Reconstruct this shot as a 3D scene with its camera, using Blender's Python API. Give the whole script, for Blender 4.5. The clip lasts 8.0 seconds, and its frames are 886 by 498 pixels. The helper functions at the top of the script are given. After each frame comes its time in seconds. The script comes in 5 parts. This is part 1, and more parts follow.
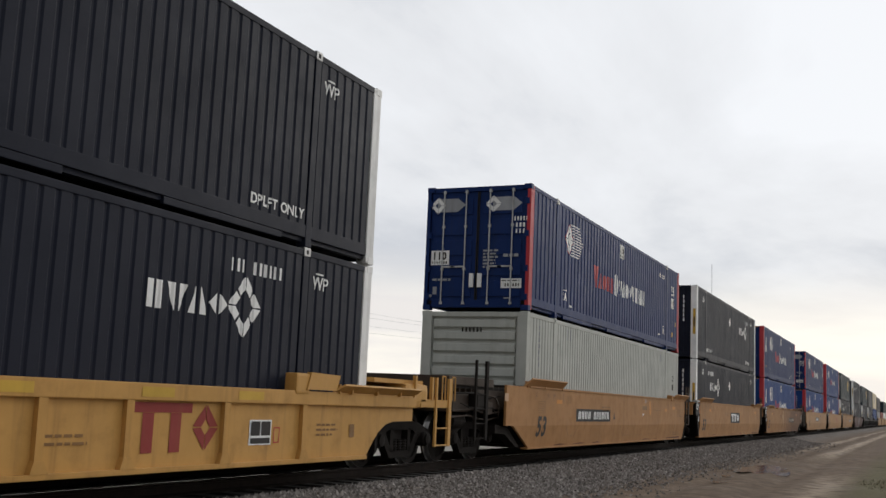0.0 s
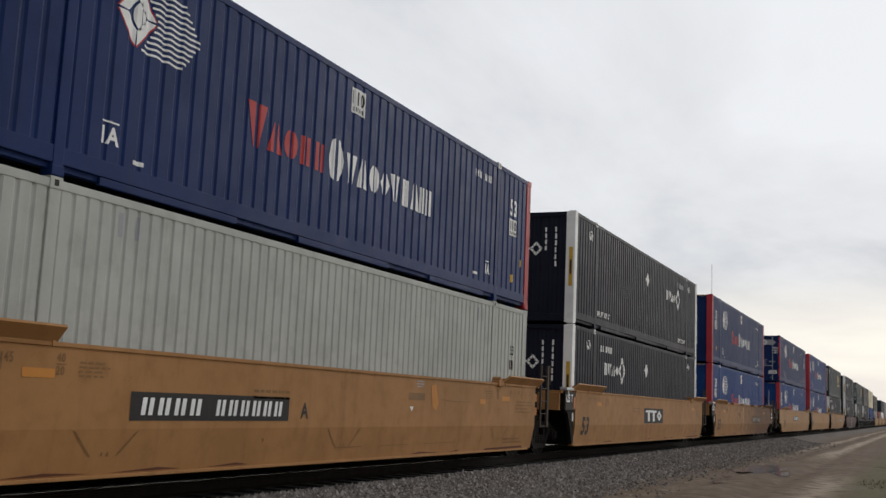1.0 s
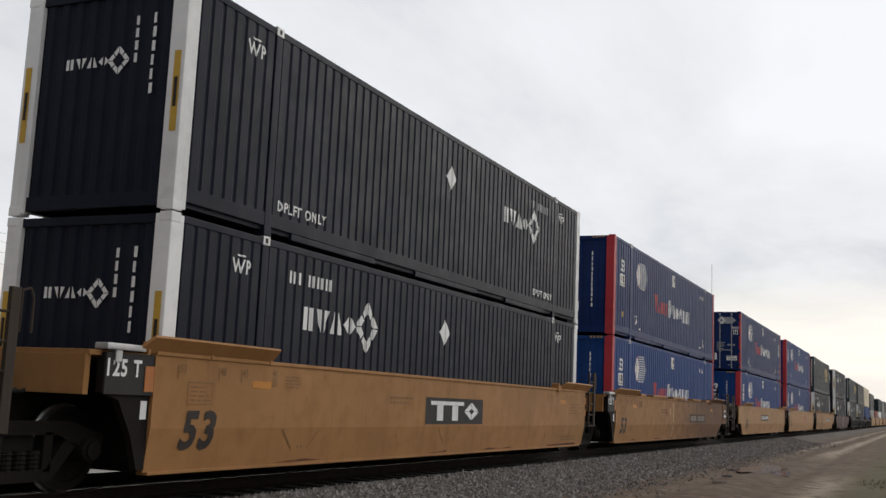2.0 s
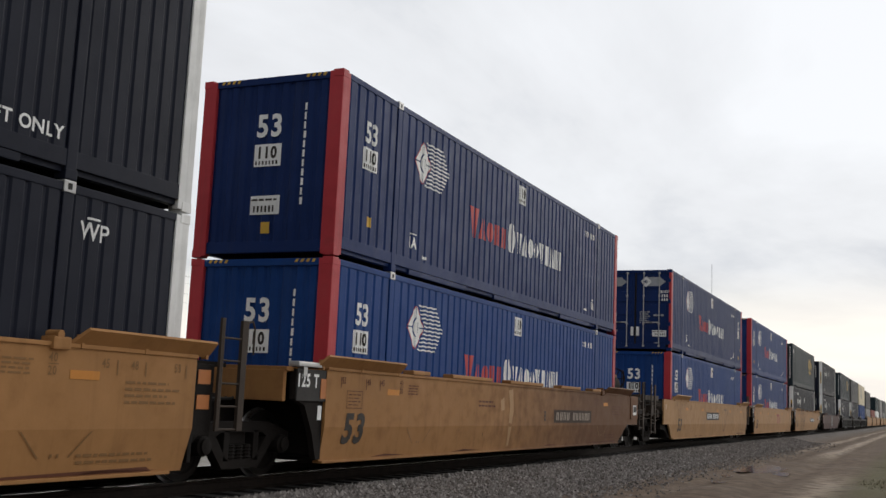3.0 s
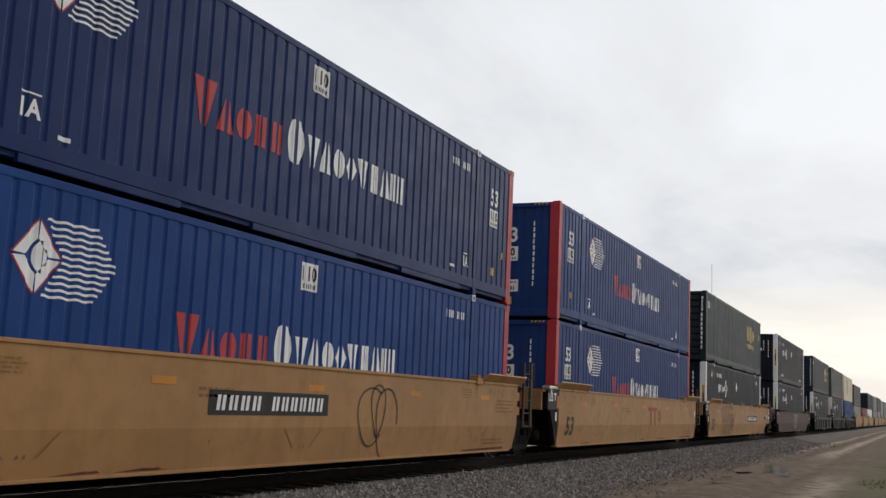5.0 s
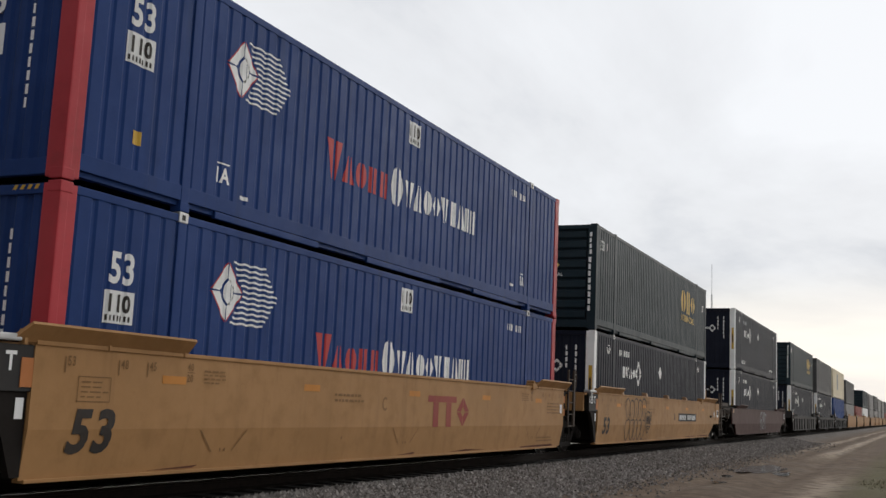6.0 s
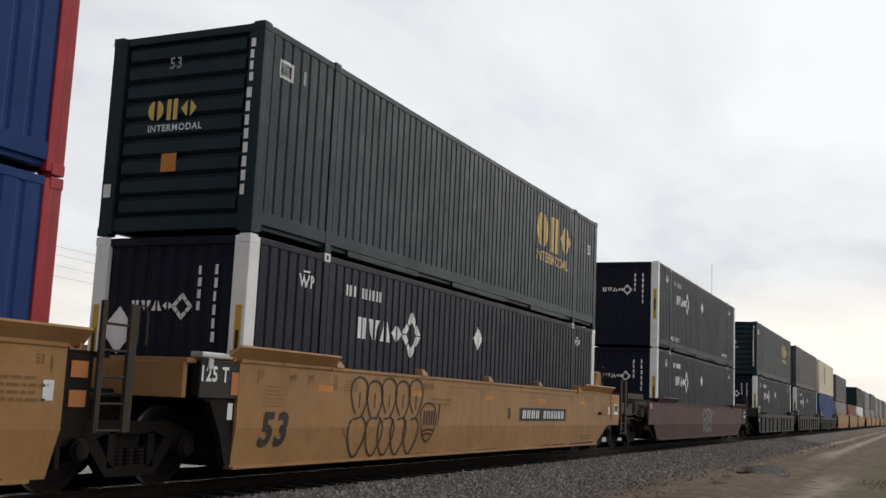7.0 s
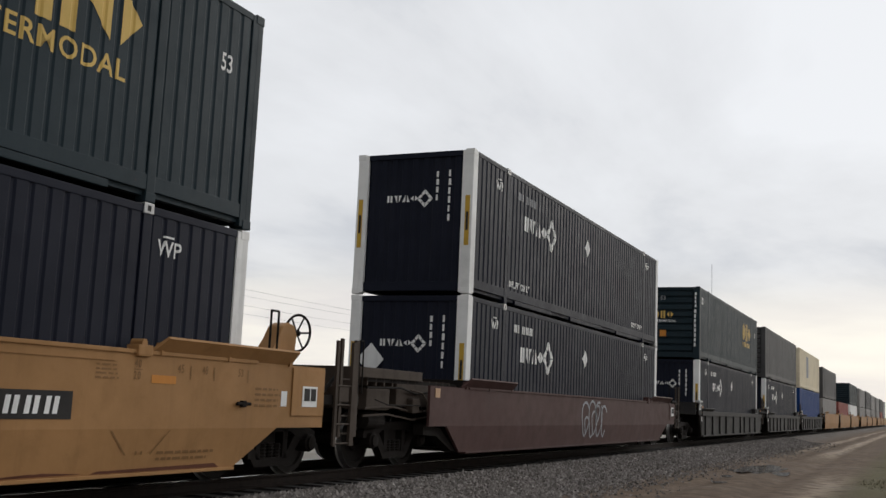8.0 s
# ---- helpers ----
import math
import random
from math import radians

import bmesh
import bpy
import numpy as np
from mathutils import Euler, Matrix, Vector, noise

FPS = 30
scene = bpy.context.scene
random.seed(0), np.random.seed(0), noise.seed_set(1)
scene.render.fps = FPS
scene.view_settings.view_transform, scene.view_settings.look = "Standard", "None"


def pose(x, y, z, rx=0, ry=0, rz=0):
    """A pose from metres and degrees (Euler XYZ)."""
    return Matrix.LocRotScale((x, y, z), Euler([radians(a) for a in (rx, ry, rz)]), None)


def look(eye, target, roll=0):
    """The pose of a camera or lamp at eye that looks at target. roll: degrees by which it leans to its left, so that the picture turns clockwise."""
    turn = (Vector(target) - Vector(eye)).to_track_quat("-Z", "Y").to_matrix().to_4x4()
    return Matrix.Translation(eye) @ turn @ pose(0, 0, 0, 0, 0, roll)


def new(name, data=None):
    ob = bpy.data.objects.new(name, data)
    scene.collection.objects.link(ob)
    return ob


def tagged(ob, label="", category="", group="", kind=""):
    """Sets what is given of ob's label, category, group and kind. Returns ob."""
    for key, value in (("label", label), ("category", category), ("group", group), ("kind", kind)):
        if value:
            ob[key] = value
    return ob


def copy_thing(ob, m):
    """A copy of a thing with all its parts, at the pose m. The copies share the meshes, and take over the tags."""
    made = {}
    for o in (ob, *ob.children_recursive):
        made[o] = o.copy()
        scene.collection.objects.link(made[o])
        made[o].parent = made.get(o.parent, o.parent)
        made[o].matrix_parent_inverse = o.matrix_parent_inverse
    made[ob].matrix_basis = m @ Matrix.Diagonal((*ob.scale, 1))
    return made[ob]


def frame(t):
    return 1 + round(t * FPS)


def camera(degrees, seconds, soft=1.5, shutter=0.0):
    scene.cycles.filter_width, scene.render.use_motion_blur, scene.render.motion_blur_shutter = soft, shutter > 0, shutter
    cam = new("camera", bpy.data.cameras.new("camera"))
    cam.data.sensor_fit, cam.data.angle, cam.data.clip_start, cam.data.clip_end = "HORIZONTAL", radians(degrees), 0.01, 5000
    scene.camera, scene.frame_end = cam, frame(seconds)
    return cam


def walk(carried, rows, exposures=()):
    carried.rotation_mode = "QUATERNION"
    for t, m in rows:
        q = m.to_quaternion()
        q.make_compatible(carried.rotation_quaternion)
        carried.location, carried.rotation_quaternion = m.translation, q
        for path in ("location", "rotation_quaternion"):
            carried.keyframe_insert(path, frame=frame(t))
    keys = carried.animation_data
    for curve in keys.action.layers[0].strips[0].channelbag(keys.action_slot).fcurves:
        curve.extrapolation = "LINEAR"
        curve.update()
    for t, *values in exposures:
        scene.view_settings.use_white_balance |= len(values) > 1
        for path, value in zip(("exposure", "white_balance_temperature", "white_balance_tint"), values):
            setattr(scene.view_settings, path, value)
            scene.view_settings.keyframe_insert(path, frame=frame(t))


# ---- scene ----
# ---- camera: stands still beside the track ----
EYE_Z, RAIL_Z, TRACK_X = 1.59, 0.45, -9.27
# metres that the train has rolled at each second
ROLLED = [(0, 0.0), (1, 16.18), (1.5, 24.12), (3, 47.75), (3.5, 55.93), (4, 63.93), (5.5, 88.07), (6.5, 104.28), (7, 112.32), (8, 128.5)]
cam = camera(45.8, 8.0)
STAND = pose(0, 0, EYE_Z, 90, 0, 24.613) @ pose(0, 0, 0, 8.253) @ pose(0, 0, 0, 0, 0, 2.517)
walk(cam, [(0, STAND), (8, STAND)], [(0, -0.02), (0.5, -0.22), (1, -0.12), (1.5, -0.05), (3, 0.02), (3.5, 0.0), (4, -0.07), (5.5, -0.01), (6.5, 0.0), (7.5, 0.02), (8, -0.10)])

# ---- world and sun: bright broken overcast ----
SUN_EL, SUN_AZ = radians(20), radians(20)  # azimuth from the track's direction towards the camera's side
world = bpy.data.worlds.new("world")
scene.world = world
world.use_nodes = True
wt = world.node_tree
wt.nodes.clear()


def wn(kind, **sets):
    n = wt.nodes.new(kind)
    for k, v in sets.items():
        n.inputs[k].default_value = v
    return n


w_out = wn("ShaderNodeOutputWorld")
w_co = wn("ShaderNodeTexCoord")
w_sky = wn("ShaderNodeTexSky")
w_sky.sky_type, w_sky.sun_disc = "NISHITA", False
w_sky.sun_elevation, w_sky.sun_rotation = SUN_EL, SUN_AZ
w_sep = wn("ShaderNodeSeparateXYZ")
wt.links.new(w_co.outputs["Generated"], w_sep.inputs[0])
w_add = wn("ShaderNodeMath")
w_add.operation = "ADD"
w_add.inputs[1].default_value = 0.22
wt.links.new(w_sep.outputs["Z"], w_add.inputs[0])
w_div = wn("ShaderNodeVectorMath")
w_div.operation = "DIVIDE"
w_comb = wn("ShaderNodeCombineXYZ")
for i in range(3):
    wt.links.new(w_add.outputs[0], w_comb.inputs[i])
wt.links.new(w_co.outputs["Generated"], w_div.inputs[0])
wt.links.new(w_comb.outputs[0], w_div.inputs[1])
w_map = wn("ShaderNodeMapping")
w_map.inputs["Scale"].default_value = (0.9, 0.55, 0.9)
w_map.inputs["Rotation"].default_value = (0, 0, 0.5)
w_map.inputs["Location"].default_value = (0.35, 0.1, 0.0)
wt.links.new(w_div.outputs[0], w_map.inputs["Vector"])
w_n1 = wn("ShaderNodeTexNoise", Scale=1.5, Detail=7.0, Roughness=0.55, Distortion=0.25)
wt.links.new(w_map.outputs[0], w_n1.inputs["Vector"])
w_ramp = wn("ShaderNodeValToRGB")
e = w_ramp.color_ramp.elements
e[0].position, e[0].color = 0.33, (0.66, 0.685, 0.735, 1)
e[1].position, e[1].color = 0.62, (0.965, 0.985, 1.02, 1)
m1 = w_ramp.color_ramp.elements.new(0.46)
m1.color = (0.85, 0.865, 0.895, 1)
w_h = wn("ShaderNodeMath")
w_h.operation = "MULTIPLY_ADD"
w_h.inputs[1].default_value, w_h.inputs[2].default_value = 0.85, -0.22
wt.links.new(w_sep.outputs["Z"], w_h.inputs[0])
w_f = wn("ShaderNodeMath")
w_f.operation = "ADD"
wt.links.new(w_n1.outputs["Fac"], w_f.inputs[0])
wt.links.new(w_h.outputs[0], w_f.inputs[1])
wt.links.new(w_f.outputs[0], w_ramp.inputs["Fac"])
# warm clear band low over the horizon
w_low = wn("ShaderNodeMapRange")
w_low.interpolation_type = "SMOOTHSTEP"
w_low.inputs["From Min"].default_value, w_low.inputs["From Max"].default_value = 0.145, 0.075
w_n2 = wn("ShaderNodeTexNoise", Scale=2.2, Detail=5.0, Roughness=0.55)
w_map2 = wn("ShaderNodeMapping")
w_map2.inputs["Scale"].default_value = (1.6, 1.6, 9.0)
wt.links.new(w_co.outputs["Generated"], w_map2.inputs["Vector"])
wt.links.new(w_map2.outputs[0], w_n2.inputs["Vector"])
w_j = wn("ShaderNodeMath")
w_j.operation = "MULTIPLY_ADD"
w_j.inputs[1].default_value = 0.07
wt.links.new(w_n2.outputs["Fac"], w_j.inputs[0])
wt.links.new(w_sep.outputs["Z"], w_j.inputs[2])
w_s = wn("ShaderNodeMath")
w_s.operation = "SUBTRACT"
w_s.inputs[1].default_value = 0.035
wt.links.new(w_j.outputs[0], w_s.inputs[0])
wt.links.new(w_s.outputs[0], w_low.inputs["Value"])
w_ramp2 = wn("ShaderNodeValToRGB")
e = w_ramp2.color_ramp.elements
e[0].position, e[0].color = 0.38, (0.90, 0.865, 0.845, 1)
e[1].position, e[1].color = 0.62, (1.12, 1.07, 0.97, 1)
wt.links.new(w_n2.outputs["Fac"], w_ramp2.inputs["Fac"])
w_mix = wn("ShaderNodeMix")
w_mix.data_type = "RGBA"
wt.links.new(w_low.outputs[0], w_mix.inputs["Factor"])
wt.links.new(w_ramp.outputs["Color"], w_mix.inputs["A"])
wt.links.new(w_ramp2.outputs["Color"], w_mix.inputs["B"])
# the cloud is thinner, and so brighter, on the sun's side of the sky
w_dot = wn("ShaderNodeVectorMath")
w_dot.operation = "DOT_PRODUCT"
w_dot.inputs[1].default_value = (math.sin(SUN_AZ), math.cos(SUN_AZ), 0.0)
wt.links.new(w_co.outputs["Generated"], w_dot.inputs[0])
w_side = wn("ShaderNodeMapRange")
w_side.interpolation_type = "SMOOTHSTEP"
w_side.inputs["From Min"].default_value, w_side.inputs["From Max"].default_value = -1.0, 0.75
w_side.inputs["To Min"].default_value, w_side.inputs["To Max"].default_value = 0.42, 1.0
wt.links.new(w_dot.outputs["Value"], w_side.inputs["Value"])
w_bg1 = wn("ShaderNodeBackground", Strength=1.0)
wt.links.new(w_mix.outputs["Result"], w_bg1.inputs["Color"])
wt.links.new(w_side.outputs[0], w_bg1.inputs["Strength"])
w_bg2 = wn("ShaderNodeBackground", Strength=0.06)
wt.links.new(w_sky.outputs[0], w_bg2.inputs["Color"])
w_sh = wn("ShaderNodeMixShader", Fac=0.06)
wt.links.new(w_bg1.outputs[0], w_sh.inputs[1])
wt.links.new(w_bg2.outputs[0], w_sh.inputs[2])
wt.links.new(w_sh.outputs[0], w_out.inputs["Surface"])

sun = new("sun", bpy.data.lights.new("sun", "SUN"))
sun.data.energy, sun.data.angle, sun.data.color = 0.6, radians(25), (1.0, 0.95, 0.87)
sun.matrix_world = look((math.sin(SUN_AZ) * 50, math.cos(SUN_AZ) * 50, math.tan(SUN_EL) * 50), (0, 0, 0))


# ---- materials ----
def material(name):
    m = bpy.data.materials.new(name)
    m.use_nodes = True
    t = m.node_tree
    return m, t, t.nodes["Principled BSDF"]


def node(t, kind, **sets):
    n = t.nodes.new(kind)
    for k, v in sets.items():
        n.inputs[k.replace("_", " ")].default_value = v
    return n


def ramp(t, src, stops):
    n = t.nodes.new("ShaderNodeValToRGB")
    el = n.color_ramp.elements
    el[0].position, el[0].color = stops[0][0], (*stops[0][1], 1)
    el[1].position, el[1].color = stops[-1][0], (*stops[-1][1], 1)
    for p, c in stops[1:-1]:
        el.new(p).color = (*c, 1)
    t.links.new(src, n.inputs["Fac"])
    return n.outputs["Color"]


def mix(t, fac, a, b, how="MIX"):
    n = t.nodes.new("ShaderNodeMix")
    n.data_type, n.blend_type = "RGBA", how
    for key, val in (("Factor", fac), ("A", a), ("B", b)):
        sock = [s for s in n.inputs if s.name == key and (s.type == ("VALUE" if key == "Factor" else "RGBA"))][0]
        if isinstance(val, bpy.types.NodeSocket):
            t.links.new(val, sock)
        else:
            sock.default_value = val if key == "Factor" else (*val, 1)
    return [s for s in n.outputs if s.type == "RGBA"][0]


def mapped(t, scale):
    co = t.nodes.new("ShaderNodeTexCoord")
    mp = node(t, "ShaderNodeMapping", Scale=scale)
    t.links.new(co.outputs["Object"], mp.inputs["Vector"])
    return mp.outputs[0]


def noise_tex(t, vec, scale, detail=5.0, rough=0.6):
    n = node(t, "ShaderNodeTexNoise", Scale=scale, Detail=detail, Roughness=rough)
    t.links.new(vec, n.inputs["Vector"])
    return n.outputs["Fac"]


def bump(t, bsdf, height, strength, dist):
    b = node(t, "ShaderNodeBump", Strength=strength, Distance=dist)
    t.links.new(height, b.inputs["Height"])
    t.links.new(b.outputs[0], bsdf.inputs["Normal"])


def paint(name, col, rough=0.5, dirt=0.35, rust=0.0, streak=0.35, dirt_col=(0.06, 0.05, 0.04), metal=0.0, fade_up=1.25, spec=0.2, grime=None, lift=0.006):
    """Weathered paint on steel: run-down streaks, blotchy grime, dusty fading, fine grain, rust specks, a tone of its own for each piece."""
    m, t, b = material(name)
    v1 = mapped(t, (1, 1, 1))
    info = t.nodes.new("ShaderNodeObjectInfo")
    vs = mapped(t, (1.7, 1.7, 0.10))
    big = noise_tex(t, v1, 0.55, 7, 0.66)
    mid = noise_tex(t, v1, 2.7, 6, 0.62)
    fine = noise_tex(t, v1, 34, 4, 0.65)
    st = noise_tex(t, vs, 2.4, 6, 0.68)
    tone = ramp(t, info.outputs["Random"], [(0, (0.92, 0.92, 0.92)), (1, (1.07, 1.07, 1.07))])
    base = mix(t, 1.0, col, tone, "MULTIPLY")
    fade = ramp(t, big, [(0.40, (0, 0, 0)), (0.68, (1, 1, 1))])
    light = tuple(min(1, c * fade_up + lift) for c in col)
    base = mix(t, fade, base, light)
    patch = ramp(t, mid, [(0.52, (0, 0, 0)), (0.70, (dirt * 0.8,) * 3)])
    base = mix(t, patch, base, tuple(c * 0.55 + d * 0.25 for c, d in zip(col, dirt_col)))
    sfac = ramp(t, st, [(0.54, (0, 0, 0)), (0.74, (streak, streak, streak))])
    base = mix(t, sfac, base, dirt_col)
    dfac = ramp(t, mix(t, 0.35, big, mid), [(0.50, (0, 0, 0)), (0.70, (dirt, dirt, dirt))])
    base = mix(t, dfac, base, dirt_col)
    if grime:
        # soot and rust that thicken towards one end of the car
        sx = t.nodes.new("ShaderNodeSeparateXYZ")
        t.links.new(v1, sx.inputs[0])
        ad = node(t, "ShaderNodeMath")
        ad.operation = "MULTIPLY_ADD"
        t.links.new(mid, ad.inputs[0])
        ad.inputs[1].default_value = 7.0
        t.links.new(sx.outputs["Y"], ad.inputs[2])
        mr = t.nodes.new("ShaderNodeMapRange")
        mr.inputs["From Min"].default_value, mr.inputs["From Max"].default_value = grime[0] + 3.5, grime[1] + 3.5
        mr.inputs["To Max"].default_value = 0.80
        t.links.new(ad.outputs[0], mr.inputs["Value"])
        base = mix(t, mr.outputs[0], base, grime[2])
    if rust:
        rn = noise_tex(t, v1, 4.5, 9, 0.72)
        rf = ramp(t, rn, [(0.72 - rust * 0.25, (0, 0, 0)), (0.77 - rust * 0.25, (0.8, 0.8, 0.8))])
        base = mix(t, rf, base, (0.085, 0.035, 0.016))
    t.links.new(base, b.inputs["Base Color"])
    rr = ramp(t, mix(t, 0.5, fine, mid), [(0.3, (rough - 0.10,) * 3), (0.7, (rough + 0.16,) * 3)])
    t.links.new(rr, b.inputs["Roughness"])
    b.inputs["Metallic"].default_value = metal
    b.inputs["Specular IOR Level"].default_value = spec
    bump(t, b, mix(t, 0.35, mid, fine), 0.16, 0.015)
    return m


M = {
    "black": paint("black_box_paint", (0.0098, 0.0120, 0.0225), 0.5, 0.2, 0, 0.25, (0.019, 0.020, 0.027), spec=0.10, lift=0.003),
    # charcoal is lifted towards grey to carry some distance haze in the paint
    "charcoal": paint("charcoal_box_paint", (0.060, 0.059, 0.060), 0.55, 0.25, 0, 0.25, (0.08, 0.075, 0.07), spec=0.3),
    "green": paint("dark_green_box_paint", (0.0145, 0.0265, 0.0345), 0.48, 0.2, 0.05, 0.25, (0.030, 0.034, 0.038), spec=0.12),
    "blue": paint("navy_box_paint", (0.0070, 0.0225, 0.098), 0.5, 0.18, 0.05, 0.4, (0.020, 0.028, 0.055), spec=0.10, lift=0.004),
    "blue2": paint("mid_blue_box_paint", (0.0105, 0.046, 0.180), 0.5, 0.18, 0.05, 0.35, (0.028, 0.046, 0.092), spec=0.07, lift=0.004),
    "blue3": paint("royal_blue_box_paint", (0.0145, 0.0425, 0.158), 0.5, 0.18, 0.05, 0.4, (0.022, 0.034, 0.068), spec=0.08, lift=0.004),
    "grey": paint("pale_grey_box_paint", (0.40, 0.41, 0.38), 0.6, 0.25, 0.03, 0.22, (0.16, 0.15, 0.13)),
    "cream": paint("cream_box_paint", (0.72, 0.63, 0.46), 0.6, 0.25, 0.03, 0.22, (0.16, 0.14, 0.1)),
    "redbox": paint("brick_red_box_paint", (0.25, 0.07, 0.06), 0.6, 0.25, 0.03, 0.22),
    "red": paint("red_post_paint", (0.40, 0.035, 0.045), 0.5, 0.3, 0.1, 0.3),
    "white": paint("white_post_paint", (0.78, 0.78, 0.77), 0.5, 0.2, 0, 0.22, (0.25, 0.24, 0.22)),
    "orange": paint("ochre_car_paint", (0.335, 0.178, 0.069), 0.6, 0.36, 0.10, 0.34, (0.19, 0.10, 0.040)),
    "dusty": paint("dusty_ochre_car_paint", (0.335, 0.165, 0.058), 0.65, 0.38, 0.14, 0.38, (0.18, 0.085, 0.032)),
    "rusty": paint("rust_stained_ochre_car_paint", (0.30, 0.145, 0.048), 0.65, 0.42, 0.16, 0.40, (0.14, 0.060, 0.026), grime=(5.0, 12.5, (0.078, 0.028, 0.012))),
    "yellow": paint("yellow_car_paint", (0.47, 0.255, 0.070), 0.55, 0.35, 0.14, 0.45, (0.16, 0.080, 0.03)),
    "brown": paint("oxide_brown_car_paint", (0.062, 0.028, 0.025), 0.65, 0.35, 0.1, 0.35, (0.05, 0.035, 0.03)),
    "blackcar": paint("black_car_paint", (0.022, 0.021, 0.021), 0.65, 0.35, 0.08, 0.35, (0.07, 0.055, 0.045)),
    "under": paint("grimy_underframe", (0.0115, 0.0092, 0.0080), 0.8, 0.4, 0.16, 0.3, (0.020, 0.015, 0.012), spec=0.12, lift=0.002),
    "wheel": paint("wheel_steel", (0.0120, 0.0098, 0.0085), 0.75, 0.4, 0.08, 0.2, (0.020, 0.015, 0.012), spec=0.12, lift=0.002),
    "tread": paint("worn_tread", (0.42, 0.41, 0.40), 0.3, 0.1, 0, 0.1, metal=0.9),
    "steel": paint("galvanised_steel", (0.42, 0.42, 0.42), 0.45, 0.3, 0.05, 0.25, metal=0.6),
    "ink_white": paint("white_lettering", (0.74, 0.74, 0.73), 0.55, 0.22, 0, 0.22, (0.3, 0.3, 0.3)),
    "ink_red": paint("red_lettering", (0.42, 0.040, 0.040), 0.55, 0.2, 0, 0.15),
    "ink_gold": paint("gold_lettering", (0.62, 0.42, 0.12), 0.55, 0.22, 0, 0.2),
    "ink_black": paint("black_lettering", (0.030, 0.025, 0.022), 0.6, 0.15, 0, 0.15, (0.2, 0.1, 0.04)),
    "ink_maroon": paint("maroon_lettering", (0.24, 0.035, 0.03), 0.55, 0.25, 0, 0.2, (0.3, 0.16, 0.06)),
    "ink_brown": paint("faded_brown_stencil", (0.20, 0.105, 0.04), 0.6, 0.2, 0, 0.2, (0.3, 0.16, 0.06)),
    "ink_orange": paint("orange_reflector", (0.42, 0.15, 0.045), 0.5, 0.2, 0, 0.15),
    "ink_amber": paint("faded_amber_reflector", (0.50, 0.20, 0.035), 0.55, 0.4, 0, 0.3, (0.3, 0.15, 0.05)),
    "smear": paint("pale_paint_smear", (0.37, 0.22, 0.105), 0.6, 0.3, 0, 0.3, (0.3, 0.16, 0.06)),
    # pale grey of the far boxes: haze is mixed into their base colour
    "farbox": paint("faded_grey_box_paint", (0.27, 0.26, 0.25), 0.6, 0.3, 0.05, 0.3, (0.08, 0.075, 0.065)),
    "ink_grey": paint("grey_lettering", (0.30, 0.31, 0.33), 0.55, 0.2, 0, 0.2),
    "ink_yellow": paint("yellow_strip", (0.55, 0.34, 0.05), 0.5, 0.2, 0, 0.15),
    "rust_mark": paint("rust_streak", (0.11, 0.04, 0.022), 0.7, 0.3, 0, 0.3, (0.05, 0.02, 0.015)),
    "grimy": paint("grimy_brown_steel", (0.052, 0.038, 0.029), 0.7, 0.4, 0.2, 0.4, (0.03, 0.022, 0.017)),
    "oldboard": paint("rust_stained_board", (0.040, 0.024, 0.017), 0.7, 0.4, 0.2, 0.4, (0.08, 0.036, 0.018)),
    "oldfigure": paint("worn_pale_figures", (0.33, 0.27, 0.22), 0.7, 0.5, 0.3, 0.5, (0.09, 0.045, 0.024)),
    "tab": paint("pale_primer_tab", (0.46, 0.30, 0.19), 0.6, 0.3, 0.08, 0.3, (0.2, 0.11, 0.05)),
    "wood": paint("weathered_timber", (0.10, 0.08, 0.062), 0.8, 0.3, 0, 0.4),
    "rubber": paint("rubber_hose", (0.02, 0.02, 0.02), 0.6, 0.2, 0, 0.1),
}


# ---- mesh helpers ----
def part(name, bm, mat, parent=None, label="", m=None, smooth=False):
    """Link a bmesh as one mesh object under a thing or a part."""
    me = bpy.data.meshes.new(name)
    bmesh.ops.recalc_face_normals(bm, faces=bm.faces[:])
    bm.to_mesh(me)
    bm.free()
    for mt in (mat if isinstance(mat, (list, tuple)) else [mat]):
        me.materials.append(M[mt] if isinstance(mt, str) else mt)
    if smooth:
        me.polygons.foreach_set("use_smooth", [True] * len(me.polygons))
    ob = new(name, me)
    if parent:
        ob.parent = parent
    if m is not None:
        ob.matrix_basis = m
    if label:
        tagged(ob, label)
    return ob


def again(ob, m, parent=None):
    """Another object on the same mesh."""
    o = new(ob.name.split(".")[0], ob.data)
    o.parent = parent or ob.parent
    o.matrix_basis = m
    if "label" in ob:
        o["label"] = ob["label"]
    return o


def box(bm, x0, x1, y0, y1, z0, z1, bev=0.0):
    r = bmesh.ops.create_cube(bm, size=1, matrix=Matrix.Translation(((x0 + x1) / 2, (y0 + y1) / 2, (z0 + z1) / 2)) @ Matrix.Diagonal((abs(x1 - x0), abs(y1 - y0), abs(z1 - z0), 1)))
    if bev:
        es = list({e for v in r["verts"] for e in v.link_edges})
        bmesh.ops.bevel(bm, geom=es, offset=bev, segments=2, affect="EDGES", profile=0.7)
    return bm


def bx(*a, bev=0.0):
    return box(bmesh.new(), *a, bev=bev)


def rod(bm, a, b, r, n=8):
    a, b = Vector(a), Vector(b)
    q = (b - a).to_track_quat("Z", "Y").to_matrix().to_4x4()
    bmesh.ops.create_cone(bm, cap_ends=True, segments=n, radius1=r, radius2=r, depth=(b - a).length, matrix=Matrix.Translation((a + b) / 2) @ q)
    return bm


